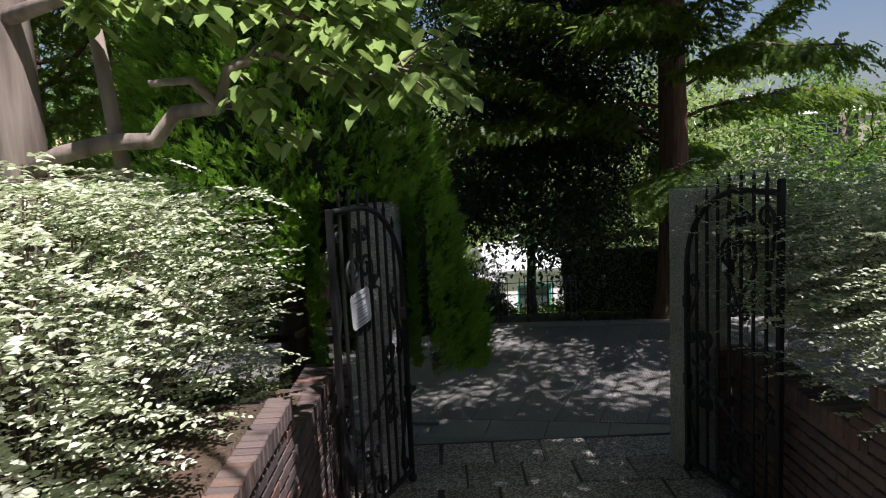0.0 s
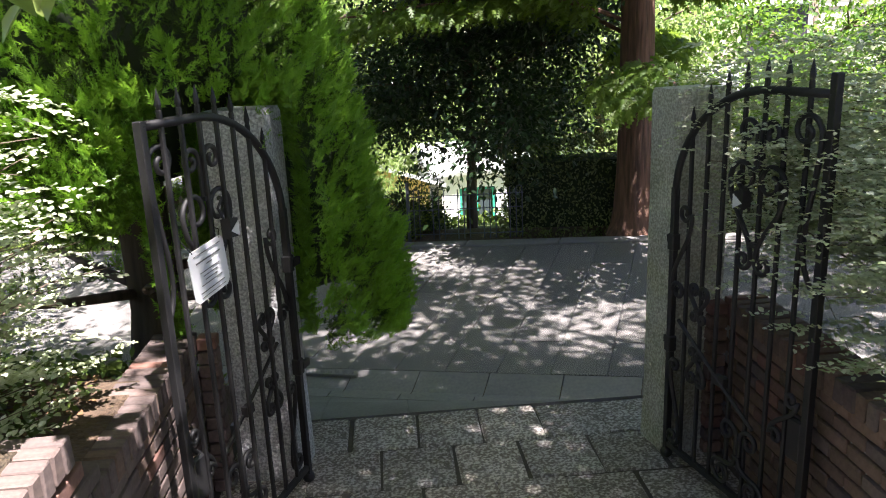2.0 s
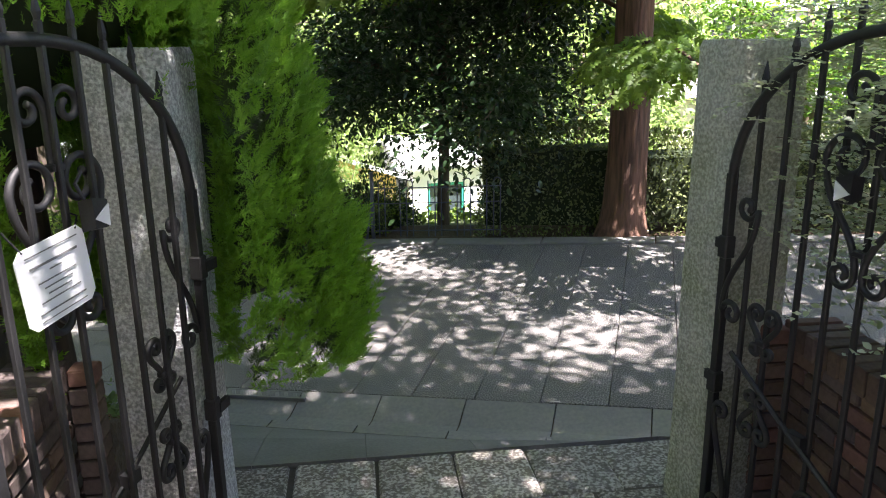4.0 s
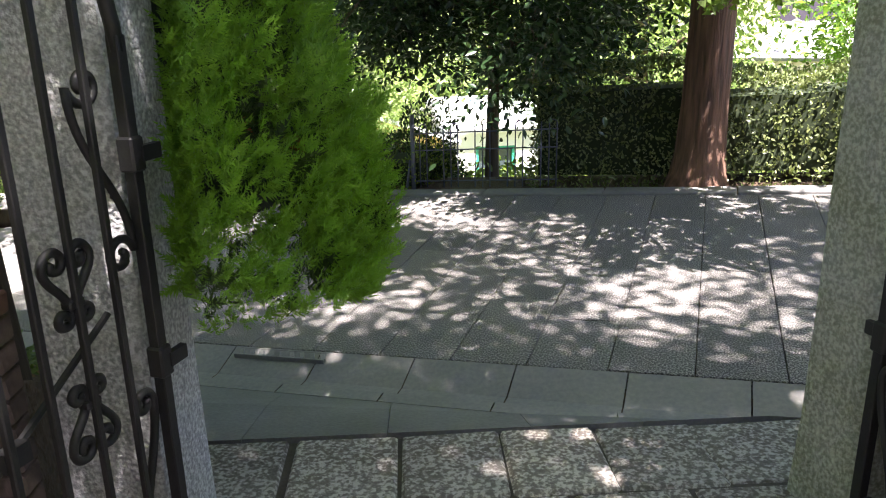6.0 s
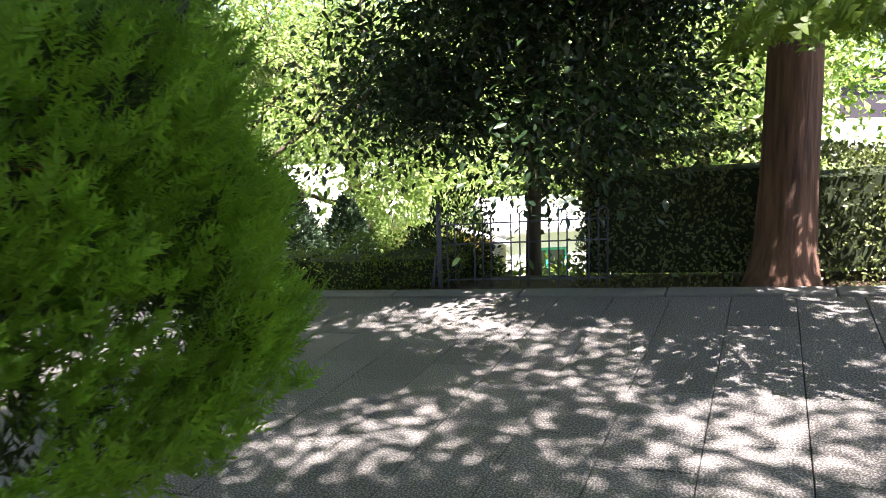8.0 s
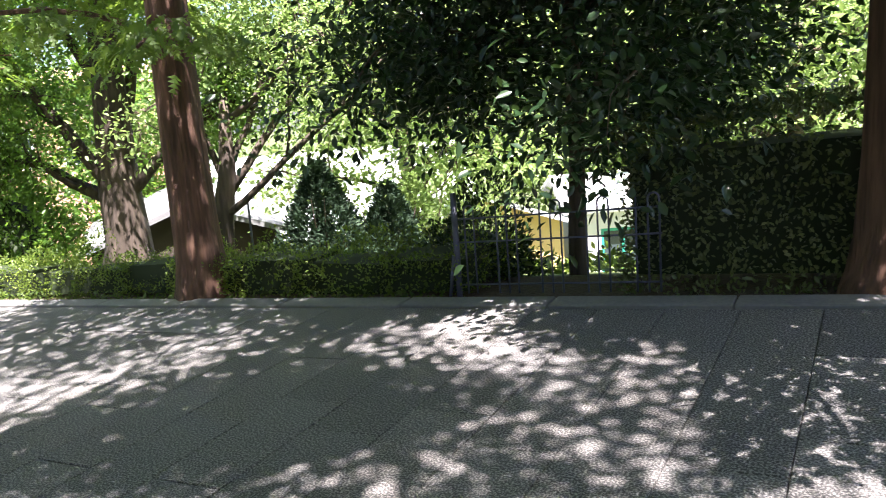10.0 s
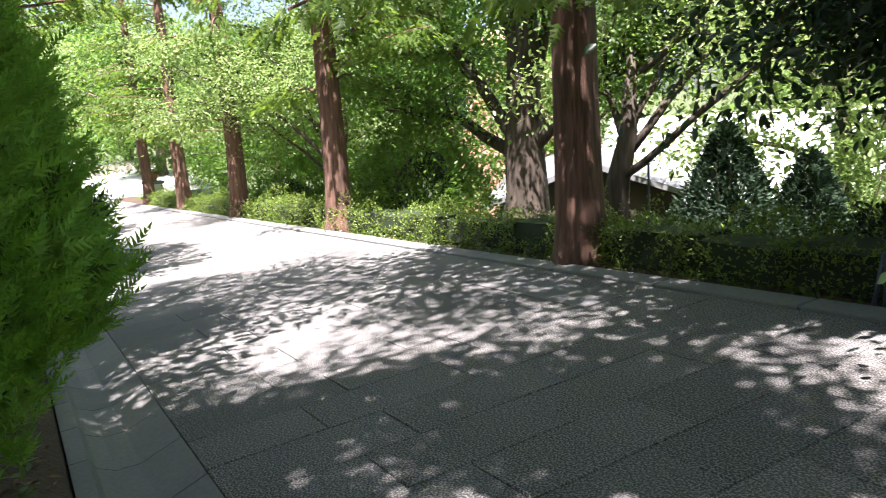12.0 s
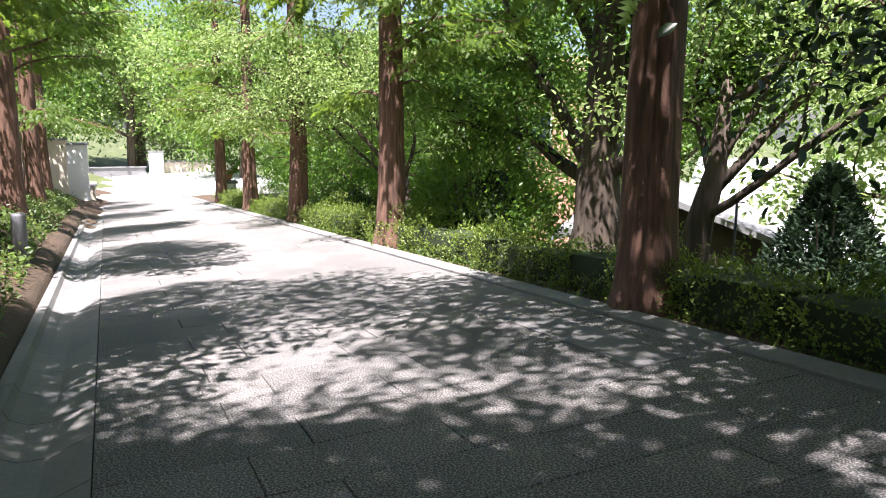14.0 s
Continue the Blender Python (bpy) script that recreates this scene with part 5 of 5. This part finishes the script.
bush("evergreen_bush", at_ground(4.2, 12.0), 0.55, 0.75, 4500, 0.05, LEAF, DARKLEAF, "dark evergreen bush behind the railing", "bush", 88)

bush("evergreen_bush", (-4.7, 7.1, ground_z(-4.7, 7.1)), 0.95, 3.0, 8000, 0.1, LEAF, MIDLEAF, "tall sunlit evergreen bush behind the cypress", "bush", 90)

# ground cover
cover("bank_ground_cover", band(6.5, 34, 4.6, 6.5), 24000, 0.07, GROUNDLEAF, LEAF, "mixed ivy and grass on the planted bank", 91, 0.10)
cover("bed_ground_cover", rect(-3.2, -1.08, 3.9, 7.0), 5200, 0.055, GROUNDLEAF, LEAF, "ivy and weeds on the soil of the planter", 92, 0.05)
cover("bank_ground_cover", band(2.5, 7.0, 4.8, 6.4), 2200, 0.06, GROUNDLEAF, LEAF, "sparse weeds on the bare bank", 98, 0.08)
cover("bed_ground_cover", rect(2.3, 4.6, 3.0, 6.2), 4200, 0.055, GROUNDLEAF, LEAF, "ivy and weeds on the soil of the planter", 93, 0.06)
cover("fallen_leaves", rect(-4.0, -1.08, 3.9, 8.4), 2600, 0.05, DEADLEAF, LEAF, "dry fallen leaves and cypress litter on the soil", 94, 0.012, 1.0)
cover("fallen_leaves", band(3.2, 14, 5.6, 6.5), 2600, 0.05, DEADLEAF, LEAF, "dry fallen leaves on the bank's soil", 95, 0.012, 1.0)
cover("edge_weeds", band(3.9, 28, 10.78, 10.95), 2600, 0.05, GROUNDLEAF, LEAF, "weeds along the foot of the azaleas", 96, 0.04, 0.3)
cover("slope_growth", band(-6, 40, 11.8, 19), 26000, 0.11, AZALEA, LEAF, "low sunlit growth on the slope below the lane", 97, 0.12, 0.4)


def build_left_tree():
    """The broad-leaved tree over the planter: its trunk, the crooked low limb, its twigs with drooping leaves, and the crown above."""
    rng = np.random.default_rng(101)
    t = thing("broadleaf_evergreen", (-2.12, 3.95, 0.18), "grey-barked evergreen tree with drooping glossy leaves", "tree")
    o = Vector((-2.12, 3.95, 0.18))
    bm = bmesh.new()
    tube(bm, [(0, 0, -0.2), (0, 0, 0.4), (0.0, 0.02, 1.2), (-0.04, 0.02, 2.0), (-0.1, 0, 3.2), (-0.05, 0, 4.6), (0.2, 0.1, 5.8)], [0.17, 0.13, 0.12, 0.13, 0.12, 0.09, 0.05], 14, 0.05, rng)
    part("trunk", bm, GREYBARK, t, smooth=True)
    low = [(-2.05, 3.9, 1.50), (-1.9, 3.86, 1.57), (-1.6, 3.78, 1.62), (-1.36, 3.74, 1.62), (-1.24, 3.7, 1.74), (-1.02, 3.66, 1.76), (-0.95, 3.62, 1.92), (-0.8, 3.58, 1.98), (-0.64, 3.54, 1.98)]
    upper = [(-2.1, 3.9, 2.25), (-1.7, 3.75, 2.32), (-1.2, 3.6, 2.3), (-0.8, 3.5, 2.22), (-0.5, 3.45, 2.1)]
    side = [(-1.02, 3.66, 1.76), (-1.12, 3.6, 1.88), (-1.3, 3.55, 1.87)]
    thin = [(-0.72, 3.55, 1.98), (-0.5, 3.55, 1.88), (-0.3, 3.58, 1.86), (-0.18, 3.6, 1.9)]
    for pts, r in ((low, 0.05), (upper, 0.045), (side, 0.026), (thin, 0.014)):
        bm = bmesh.new()
        tube(bm, [Vector(p) - o for p in pts], [r * (1 - 0.6 * i / len(pts)) for i in range(len(pts))], 9, 0.07, rng)
        part("limb", bm, GREYBARK, t, smooth=True)
    P, D, Nn = [], [], []
    bm = bmesh.new()
    for _ in range(64):
        src = (upper, low, thin)[int(rng.choice(3, p=[0.66, 0.2, 0.14]))]
        i = int(rng.integers(1 if src is not low else 5, len(src)))
        q = Vector(src[i])
        pts, e = limb_path(rng, q, (0.5, rng.uniform(-0.7, 0.3), rng.uniform(-0.2, 0.25)), rng.uniform(0.2, 0.45), 4, 0.25, -0.02)
        tube(bm, [p - o for p in pts], [0.008, 0.006, 0.005, 0.004, 0.002], 5)
        for k in range(13):
            P.append(np.array(pts[4 - (k % 3)]) + rng.normal(0, 0.03, 3) - np.array(o))
            a = rng.normal(-1.4, 1.1)
            D.append(np.array([math.cos(a), math.sin(a), -0.75]) + np.array(e) * 0.4)
            Nn.append(np.array([math.cos(a), math.sin(a), 0.9]) + rng.normal(0, 0.2, 3))
    tagged(part("twigs", bm, GREYBARK, t), kind="stuff")
    data_ob("drooping_leaves", scatter("drooping_leaves", P, D, Nn, 0.122 * rng.uniform(0.7, 1.2, len(P)), ROUNDLEAF), BROADLEAF, t)
    high_crown(t, o, (-4.4, 1.6), (-0.8, 8.2), 125, 48000, 501)
    # Extra crown out of view, added to dapple the lane.
    high_crown(t, o, (-1.2, 3.8), (6.4, 8.6), 26, 6800, 504, (5.4, 6.7))
    high_crown(t, o, (-4.2, 1.2), (8.3, 11.0), 44, 12500, 505, (5.4, 6.7))


def high_crown(t, o, xr, yr, clusters, n, seed, zr=(4.9, 7.6)):
    """The crown far above the eye: clusters of leaves with gaps, on thin limbs from the trunk's top."""
    rng = np.random.default_rng(seed)
    c = np.column_stack([rng.uniform(*xr, clusters), rng.uniform(*yr, clusters), rng.uniform(*zr, clusters)])
    # Gaps are set by hand, sunward of the spots to be lit.
    for gx, gy, gr in ((-1.6, 0.6, 2.3), (-1.2, 2.3, 1.65), (-0.15, 1.7, 1.6), (2.35, 7.4, 0.85), (-1.95, 7.25, 1.2), (1.65, 5.3, 0.5), (3.8, 6.2, 0.75), (-4.4, 8.2, 1.15), (1.0, 3.8, 0.7), (0.5, 8.1, 0.6)):
        c = c[np.hypot(c[:, 0] - gx, c[:, 1] - gy) > gr]
    for q in c[::4 if len(c) > 60 else 14]:
        bm = bmesh.new()
        tube(bm, [(0.1, 0, 3.6), tuple((q - np.array(o)) * np.array([0.5, 0.5, 0.6]) + np.array([0, 0, 1.2])), tuple(q - np.array(o))], [0.05, 0.03, 0.008], 5)
        part("limb", bm, GREYBARK, t)
    P = c[rng.integers(len(c), size=n)] + rng.normal(0, 0.38, (n, 3)) * np.array([1, 1, 0.6]) - np.array(o)
    data_ob("crown", scatter("crown", P, rng.normal(0, 0.7, (n, 3)) + np.array([0, 0, -0.5]), np.array([0, 0, 1.0]) + rng.normal(0, 0.4, (n, 3)), 0.12 * rng.uniform(0.7, 1.2, n), LEAF), BROADLEAF, t)


def build_shade_tree():
    # Unseen tree, added because the dapples imply one; its crown shades gate and lane.
    rng = np.random.default_rng(102)
    o = Vector((5.6, 3.4, ground_z(5.6, 3.4)))
    t = thing("broadleaf_evergreen", o, "tall grey-barked evergreen shading the gate", "tree")
    bm = bmesh.new()
    tube(bm, [(0, 0, -0.2), (0, 0, 0.4), (0.05, 0.02, 1.6), (0, 0.02, 3.0), (0.1, 0, 4.6), (0.0, 0.1, 6.2)], [0.24, 0.19, 0.17, 0.15, 0.11, 0.05], 14, 0.05, rng)
    part("trunk", bm, GREYBARK, t, smooth=True)
    high_crown(t, o, (1.0, 7.6), (-0.8, 8.4), 130, 44000, 502)
    high_crown(t, o, (0.8, 3.8), (1.6, 4.7), 30, 10000, 503)


build_left_tree()
build_shade_tree()


def build_prop():
    t = thing("prop_pole", (-1.52, 3.84, 0.2), "weathered wooden prop pole under the crooked limb", "pole")
    bm = bmesh.new()
    tube(bm, [(0.0, 0, -0.1), (-0.05, 0.02, 1.2), (-0.17, 0.03, 2.3)], [0.042, 0.039, 0.035], 10)
    part("pole", bm, PROPWOOD, t, smooth=True)


build_prop()

# ---- railing, buildings and fixtures ----
def build_railing():
    """A low steel railing at the lane's far edge, with hoops between its bars."""
    s0, s1 = 3.86, 2.3
    o = lane_p(s0, 10.9)
    t = thing("steel_railing", o, "blue-grey painted steel railing with hooped bars", "railing")
    inv = Matrix.Translation(-o)

    def P(f, z):
        return inv @ (lane_p(s0 + (s1 - s0) * f, 10.9) + Vector((0, 0, z)))

    def bar(name, pts, r):
        bm = bmesh.new()
        tube(bm, pts, r, 7)
        part(name, bm, STEEL, t, smooth=True)

    bar("post", [P(0, -0.1), P(0, 0.78)], 0.024)
    bar("brace", [P(-0.06, -0.1), P(-0.02, 0.3)], 0.014)
    for z in (0.07, 0.40, 0.58):
        bar("rail", [P(0, z), P(1.0, z)], 0.007)
    k = 13
    for i in range(k):
        f = (i + 1) / (k + 0.5)
        if i % 3 == 0:
            hoop = [P(f - 0.022, 0)] + [P(f + 0.003 - 0.025 * math.cos(w), 0.64 + 0.035 * math.sin(w)) for w in np.linspace(0, math.pi, 9)] + [P(f + 0.028, 0)]
            bar("hoop", hoop, 0.007)
        elif i % 3 == 2:
            bar("bar", [P(f, 0.0), P(f, 0.66)], 0.0075)


build_railing()


def gable_house(name, at, turn, L, W, H, rise, wallm, roofm, label, openings, eave=0.4, flat=False, gable_front=False):
    """A small building: walls with thickness, roof slabs, and openings (x0, x1, z0, z1, frame material) on its front, which faces local -y."""
    t = thing(name, at, label, "building", turn=turn)
    th = 0.2
    ops = sorted(openings)
    bm = bmesh.new()
    x = -L / 2
    for x0, x1, z0, z1, _ in ops:
        if x0 - x > 0.01:
            box(bm, ((x + x0) / 2, -W / 2, H / 2 - 1), (x0 - x, th, H + 2))
        box(bm, ((x0 + x1) / 2, -W / 2, (z0 - 2) / 2), (x1 - x0, th, z0 + 2))
        box(bm, ((x0 + x1) / 2, -W / 2, (z1 + H) / 2), (x1 - x0, th, H - z1))
        x = x1
    box(bm, ((x + L / 2) / 2, -W / 2, H / 2 - 1), (L / 2 - x, th, H + 2))
    if gable_front:
        v = [bm.verts.new((x_, -W / 2 + e, z_)) for e in (-th / 2, th / 2) for x_, z_ in ((-L / 2, H), (L / 2, H), (0, H + rise * 0.96))]
        bm.faces.new(v[:3])
        bm.faces.new(v[3:][::-1])
    part("front_wall", bm, wallm, t)
    for sx in (-1, 1):
        bm = bmesh.new()
        box(bm, (sx * (L / 2 - th / 2), 0.1, H / 2 - 1), (th, W - 0.2, H + 2))
        if not flat and not gable_front:
            v = [bm.verts.new((sx * (L / 2 - e), y, z)) for e in (0, th) for y, z in ((-W / 2, H), (W / 2, H), (0, H + rise * 0.96))]
            bm.faces.new(v[:3])
            bm.faces.new(v[3:][::-1])
        part("side_wall", bm, wallm, t)
    bm = bmesh.new()
    box(bm, (0, W / 2 - 0.1, H / 2 - 1), (L - 0.41, th, H + 2))
    part("back_wall", bm, wallm, t)
    if flat:
        bm = bmesh.new()
        box(bm, (0, 0, H + 0.12), (L + 2 * eave, W + 2 * eave, 0.22), bevel=0.02)
        part("roof", bm, roofm, t)
    elif gable_front:
        for sg in (-1, 1):
            bm = bmesh.new()
            a = math.atan2(rise, L / 2)
            ln = math.hypot(rise, L / 2) + eave
            box(bm, (0, 0, 0), (ln, W + 2 * eave, 0.12), m=Matrix.Translation((sg * (L / 4 + eave * 0.45), 0, H + rise / 2 - eave * 0.2 + 0.06)) @ Matrix.Rotation(sg * a, 4, "Y"))
            part("roof_slope", bm, roofm, t)
    else:
        for sg in (-1, 1):
            bm = bmesh.new()
            a = math.atan2(rise, W / 2)
            ln = math.hypot(rise, W / 2) + eave
            box(bm, (0, 0, 0), (L + 2 * eave, ln, 0.12), m=Matrix.Translation((0, sg * (W / 4 + eave * 0.45), H + rise / 2 - eave * 0.2 + 0.06)) @ Matrix.Rotation(-sg * a, 4, "X"))
            part("roof_slope", bm, roofm, t)
    for x0, x1, z0, z1, fm in ops:
        bm = bmesh.new()
        for c, sz in ((((x0 + x1) / 2, -W / 2, z0 + 0.04), (x1 - x0, 0.16, 0.08)), (((x0 + x1) / 2, -W / 2, z1 - 0.04), (x1 - x0, 0.16, 0.08)),
                      ((x0 + 0.04, -W / 2, (z0 + z1) / 2), (0.08, 0.16, z1 - z0 - 0.16)), ((x1 - 0.04, -W / 2, (z0 + z1) / 2), (0.08, 0.16, z1 - z0 - 0.16)), (((x0 + x1) / 2, -W / 2, (z0 + z1) / 2), (0.06, 0.1, z1 - z0 - 0.16))):
            box(bm, c, sz)
        f = part("window_frame", bm, fm, t)
        bm = bmesh.new()
        box(bm, ((x0 + x1) / 2, -W / 2 + 0.02, (z0 + z1) / 2), (x1 - x0 - 0.1, 0.02, z1 - z0 - 0.1))
        part("pane", bm, GLASS, f)
    return t


gable_house("yellow_house", (-2.2, 27.6, -5.4), -62, 6.5, 5.0, 2.5, 0.9, PLASTER_Y, ROOF_PALE, "yellow rendered house with a pale roof below the slope", [(-2.6, -1.2, 0.6, 1.9, PLASTER_W), (0.6, 1.8, 0.4, 1.9, PLASTER_W)])
gable_house("white_house", (4.6, 28.5, -5.6), 8, 6.0, 4.0, 3.0, 0.6, PLASTER_W, ROOF_PALE, "white house front with green window frames below the slope", [(-2.4, -1.2, 0.9, 2.4, GREENPAINT), (0.2, 1.4, 0.9, 2.4, GREENPAINT)])
gable_house("timber_pavilion", (-8.35, 24.75, -3.9), 27.7, 4.1, 6.0, 1.65, 0.75, DARKWOOD, CAPSTONE, "low dark timber pavilion with a shallow gable", [(-0.6, 0.7, 0.45, 1.15, CAPSTONE), (0.8, 1.7, 0.45, 1.15, CAPSTONE)], 0.4, False, True)
gable_house("pale_roofed_hall", (-5.6, 30.0, -5.2), 14, 7.5, 6.0, 2.2, 2.0, PLASTER_C, ROOF_PALE, "hall with a bright pale metal roof behind the pavilion", [(-1.5, 0.0, 0.6, 1.6, CAPSTONE)], 0.5)
gable_house("salmon_building", (-20, 37, -5.0), 30, 9, 6, 7.2, 0.8, PINK, PINK, "tall salmon-coloured building behind the trees", [(-2.5, -0.5, 4.0, 5.6, PLASTER_W), (0.5, 2.5, 4.0, 5.6, PLASTER_W)])
gable_house("hill_house", (27.5, 55, 0.6), -27, 4.2, 4, 2.4, 0.5, PURPLE, PLASTER_W, "small dark purple house with white eaves on the far hill", [(-0.6, 0.9, 0.9, 1.7, PLASTER_W)], 0.5)
gable_house("hill_block", (29.5, 61, -0.9), -27, 16, 5, 3.6, 0.4, PLASTER_C, PLASTER_C, "cream building block on the far hill", [(-5.0, -3.5, 1.6, 2.8, PLASTER_W), (1.0, 2.5, 1.6, 2.8, PLASTER_W)], 0.2, True)
gable_house("salmon_block", (25.5, 64, -1.4), -27, 7, 5, 6.0, 0.4, PINK, PLASTER_W, "salmon-coloured building block on the far hill", [(1.0, 2.5, 3.6, 4.8, PLASTER_W)], 0.2, True)
gable_house("grey_house", (15.8, 31.5, -4.2), -25, 6, 5, 3.2, 1.0, PLASTER_C, CAPSTONE, "pale house with a grey gable roof beyond the hedge", [(-1.5, 0.2, 1.2, 2.3, PLASTER_W)])


def wall_stub(name, at, turn, L, W, H, wallm, label, cap=0.09):
    t = thing(name, at, label, "wall", turn=turn)
    bm = bmesh.new()
    box(bm, (0, 0, H / 2 - 0.2), (L, W, H + 0.4), bevel=0.01)
    part("body", bm, wallm, t)
    bm = bmesh.new()
    box(bm, (0, 0, H + cap / 2), (L + 0.14, W + 0.14, cap), bevel=0.015)
    part("cap", bm, CAPSTONE, t)
    return t


deg = math.degrees(LANE_TURN)
# Added out of view: cuts off the southern sky to keep the shade dark.
gable_house("sky_block_house", (0.6, -8.4, 0.0), 180, 22, 8.0, 6.2, 1.2, BRICK, CAPSTONE, "unseen brown brick house added behind the walkway to block sky", [(-5.5, -3.9, 0.9, 2.2, PLASTER_W), (3.9, 5.5, 0.9, 2.2, PLASTER_W)])
wall_stub("gate_pier", at_ground(38.0, 6.1), deg, 0.9, 0.9, 2.3, PLASTER_W, "white plastered gate pier with a grey cap")
wall_stub("side_wall", at_ground(40.5, 6.6), deg, 1.6, 0.3, 1.0, PLASTER_C, "low cream wall beside the pier")
wall_stub("side_wall", at_ground(37.0, 4.6), deg + 90, 2.4, 0.25, 1.8, PLASTER_C, "cream wall running back from the pier")
wall_stub("pedestal", at_ground(31.6, 11.35), deg, 0.6, 0.6, 0.75, PLASTER_W, "white pedestal with a grey cap at the lane's end")
for d, L, m in ((13.5, 5.5, PLASTER_C), (7.4, 4.6, CAPSTONE)):
    wall_stub("end_wall", at_ground(58, d), deg + 90, L, 0.3, 1.3 if m is PLASTER_C else 0.8, m, "pale wall closing the sunlit court")
wall_stub("end_pier", at_ground(57.8, 10.4), deg, 0.9, 0.9, 1.7, PLASTER_W, "white pier in the sunlit court's wall")


def build_pot():
    p = Vector(at_ground(31.6, 11.35))
    t = thing("flower_pot", (p.x, p.y, p.z + 0.87), "terracotta flower pot with a leafy plant on the pedestal", "flower pot")
    bm = bmesh.new()
    tube(bm, [(0, 0, 0), (0, 0, 0.05), (0, 0, 0.3), (0, 0, 0.36)], [0.16, 0.17, 0.26, 0.28], 16)
    part("pot", bm, TERRACOTTA, t, smooth=True)
    rng = np.random.default_rng(7)
    v = rand_dirs(rng, 500)
    P = np.abs(v) * np.sign(v) * rng.uniform(0.2, 0.5, (500, 1)) + np.array([0, 0, 0.5])
    P[:, 2] = np.maximum(P[:, 2], 0.34)
    data_ob("plant", scatter("plant", P, v, rand_dirs(rng, 500), 0.14, LEAF2), MIDLEAF, t)


build_pot()


def build_court():
    bm = bmesh.new()
    ring = [lane_p(s, d, 0.0) for s, d in ((43.6, 3.5), (60, 3.5), (60, 16), (43.6, 16))]
    o = ring[0].copy()
    top = [bm.verts.new(p - o + Vector((0, 0, 0.06))) for p in ring]
    low = [bm.verts.new(p - o - Vector((0, 0, 0.4))) for p in ring]
    bm.faces.new(top)
    for i in range(4):
        bm.faces.new((top[i], low[i], low[(i + 1) % 4], top[(i + 1) % 4]))
    bmesh.ops.recalc_face_normals(bm, faces=bm.faces)
    ob = tagged(mesh_ob("court_paving", bm, PALE), "sunlit pale paving of the court at the lane's end", "paving", kind="structure")
    ob.location = o


build_court()


def build_bollard():
    p = at_ground(12.6, 6.2)
    t = thing("bollard", p, "short blue-grey round bollard on the bank", "bollard")
    bm = bmesh.new()
    tube(bm, [(0, 0, -0.1), (0, 0, 0.6), (0, 0, 0.63), (0, 0, 0.64)], [0.085, 0.085, 0.078, 0.05], 14)
    part("shaft", bm, BLUEGREY, t, smooth=True)


build_bollard()


def build_drain():
    """A short cast drain in the lane's edge, with slanted slots."""
    t = tagged(new("drain_grate"), "worn cast drain grate with slanted slots in the lane's edge", "drain")
    t.matrix_basis = lane_frame(3.25, 7.03, -0.02)
    bm = bmesh.new()
    for y in (-0.042, 0.042):
        box(bm, (0, y, 0), (0.62, 0.014, 0.03), bevel=0.003)
    part("frame", bm, BORDER, t)
    for i in range(9):
        bm = bmesh.new()
        box(bm, (0, 0, 0), (0.03, 0.075, 0.024), m=Matrix.Translation((-0.28 + 0.07 * i, 0, 0)) @ Matrix.Rotation(0.5, 4, "Z"), bevel=0.003)
        part("grate_bar", bm, BORDER, t)
    # Dark strip below the bars, painted in for the shadow in the slots.
    bm = bmesh.new()
    box(bm, (0, 0, -0.02), (0.6, 0.07, 0.012))
    part("slot_shadow", bm, JOINT_AND_SLOT, t)


build_drain()


def build_lamp_pole():
    p = at_ground(10.3, 15.4)
    t = thing("garden_pole", p, "thin pale metal garden pole with a small crossbar", "pole")
    bm = bmesh.new()
    tube(bm, [(0, 0, -0.1), (0, 0, 1.45)], 0.02, 8)
    part("shaft", bm, STEEL, t)
    bm = bmesh.new()
    tube(bm, [(-0.12, 0, 1.42), (0.12, 0, 1.45)], 0.01, 6)
    part("crossbar", bm, STEEL, t)


build_lamp_pole()

# ---- pieces of lane, walkway and walls ----
build_walkway()
build_brick_wall("wall_left", FACE_L, -1, 5.45, "brown and red brick planter wall with a stepped rowlock coping", (BRICK, BRICK_RED, BRICK_TAN), 201, 3.85)
build_brick_wall("wall_right", FACE_R, 1, 5.45, "tan brick planter wall with a stepped rowlock coping", (BRICK_TAN, BRICK, BRICK_RED), 202, 3.63)
build_lane()
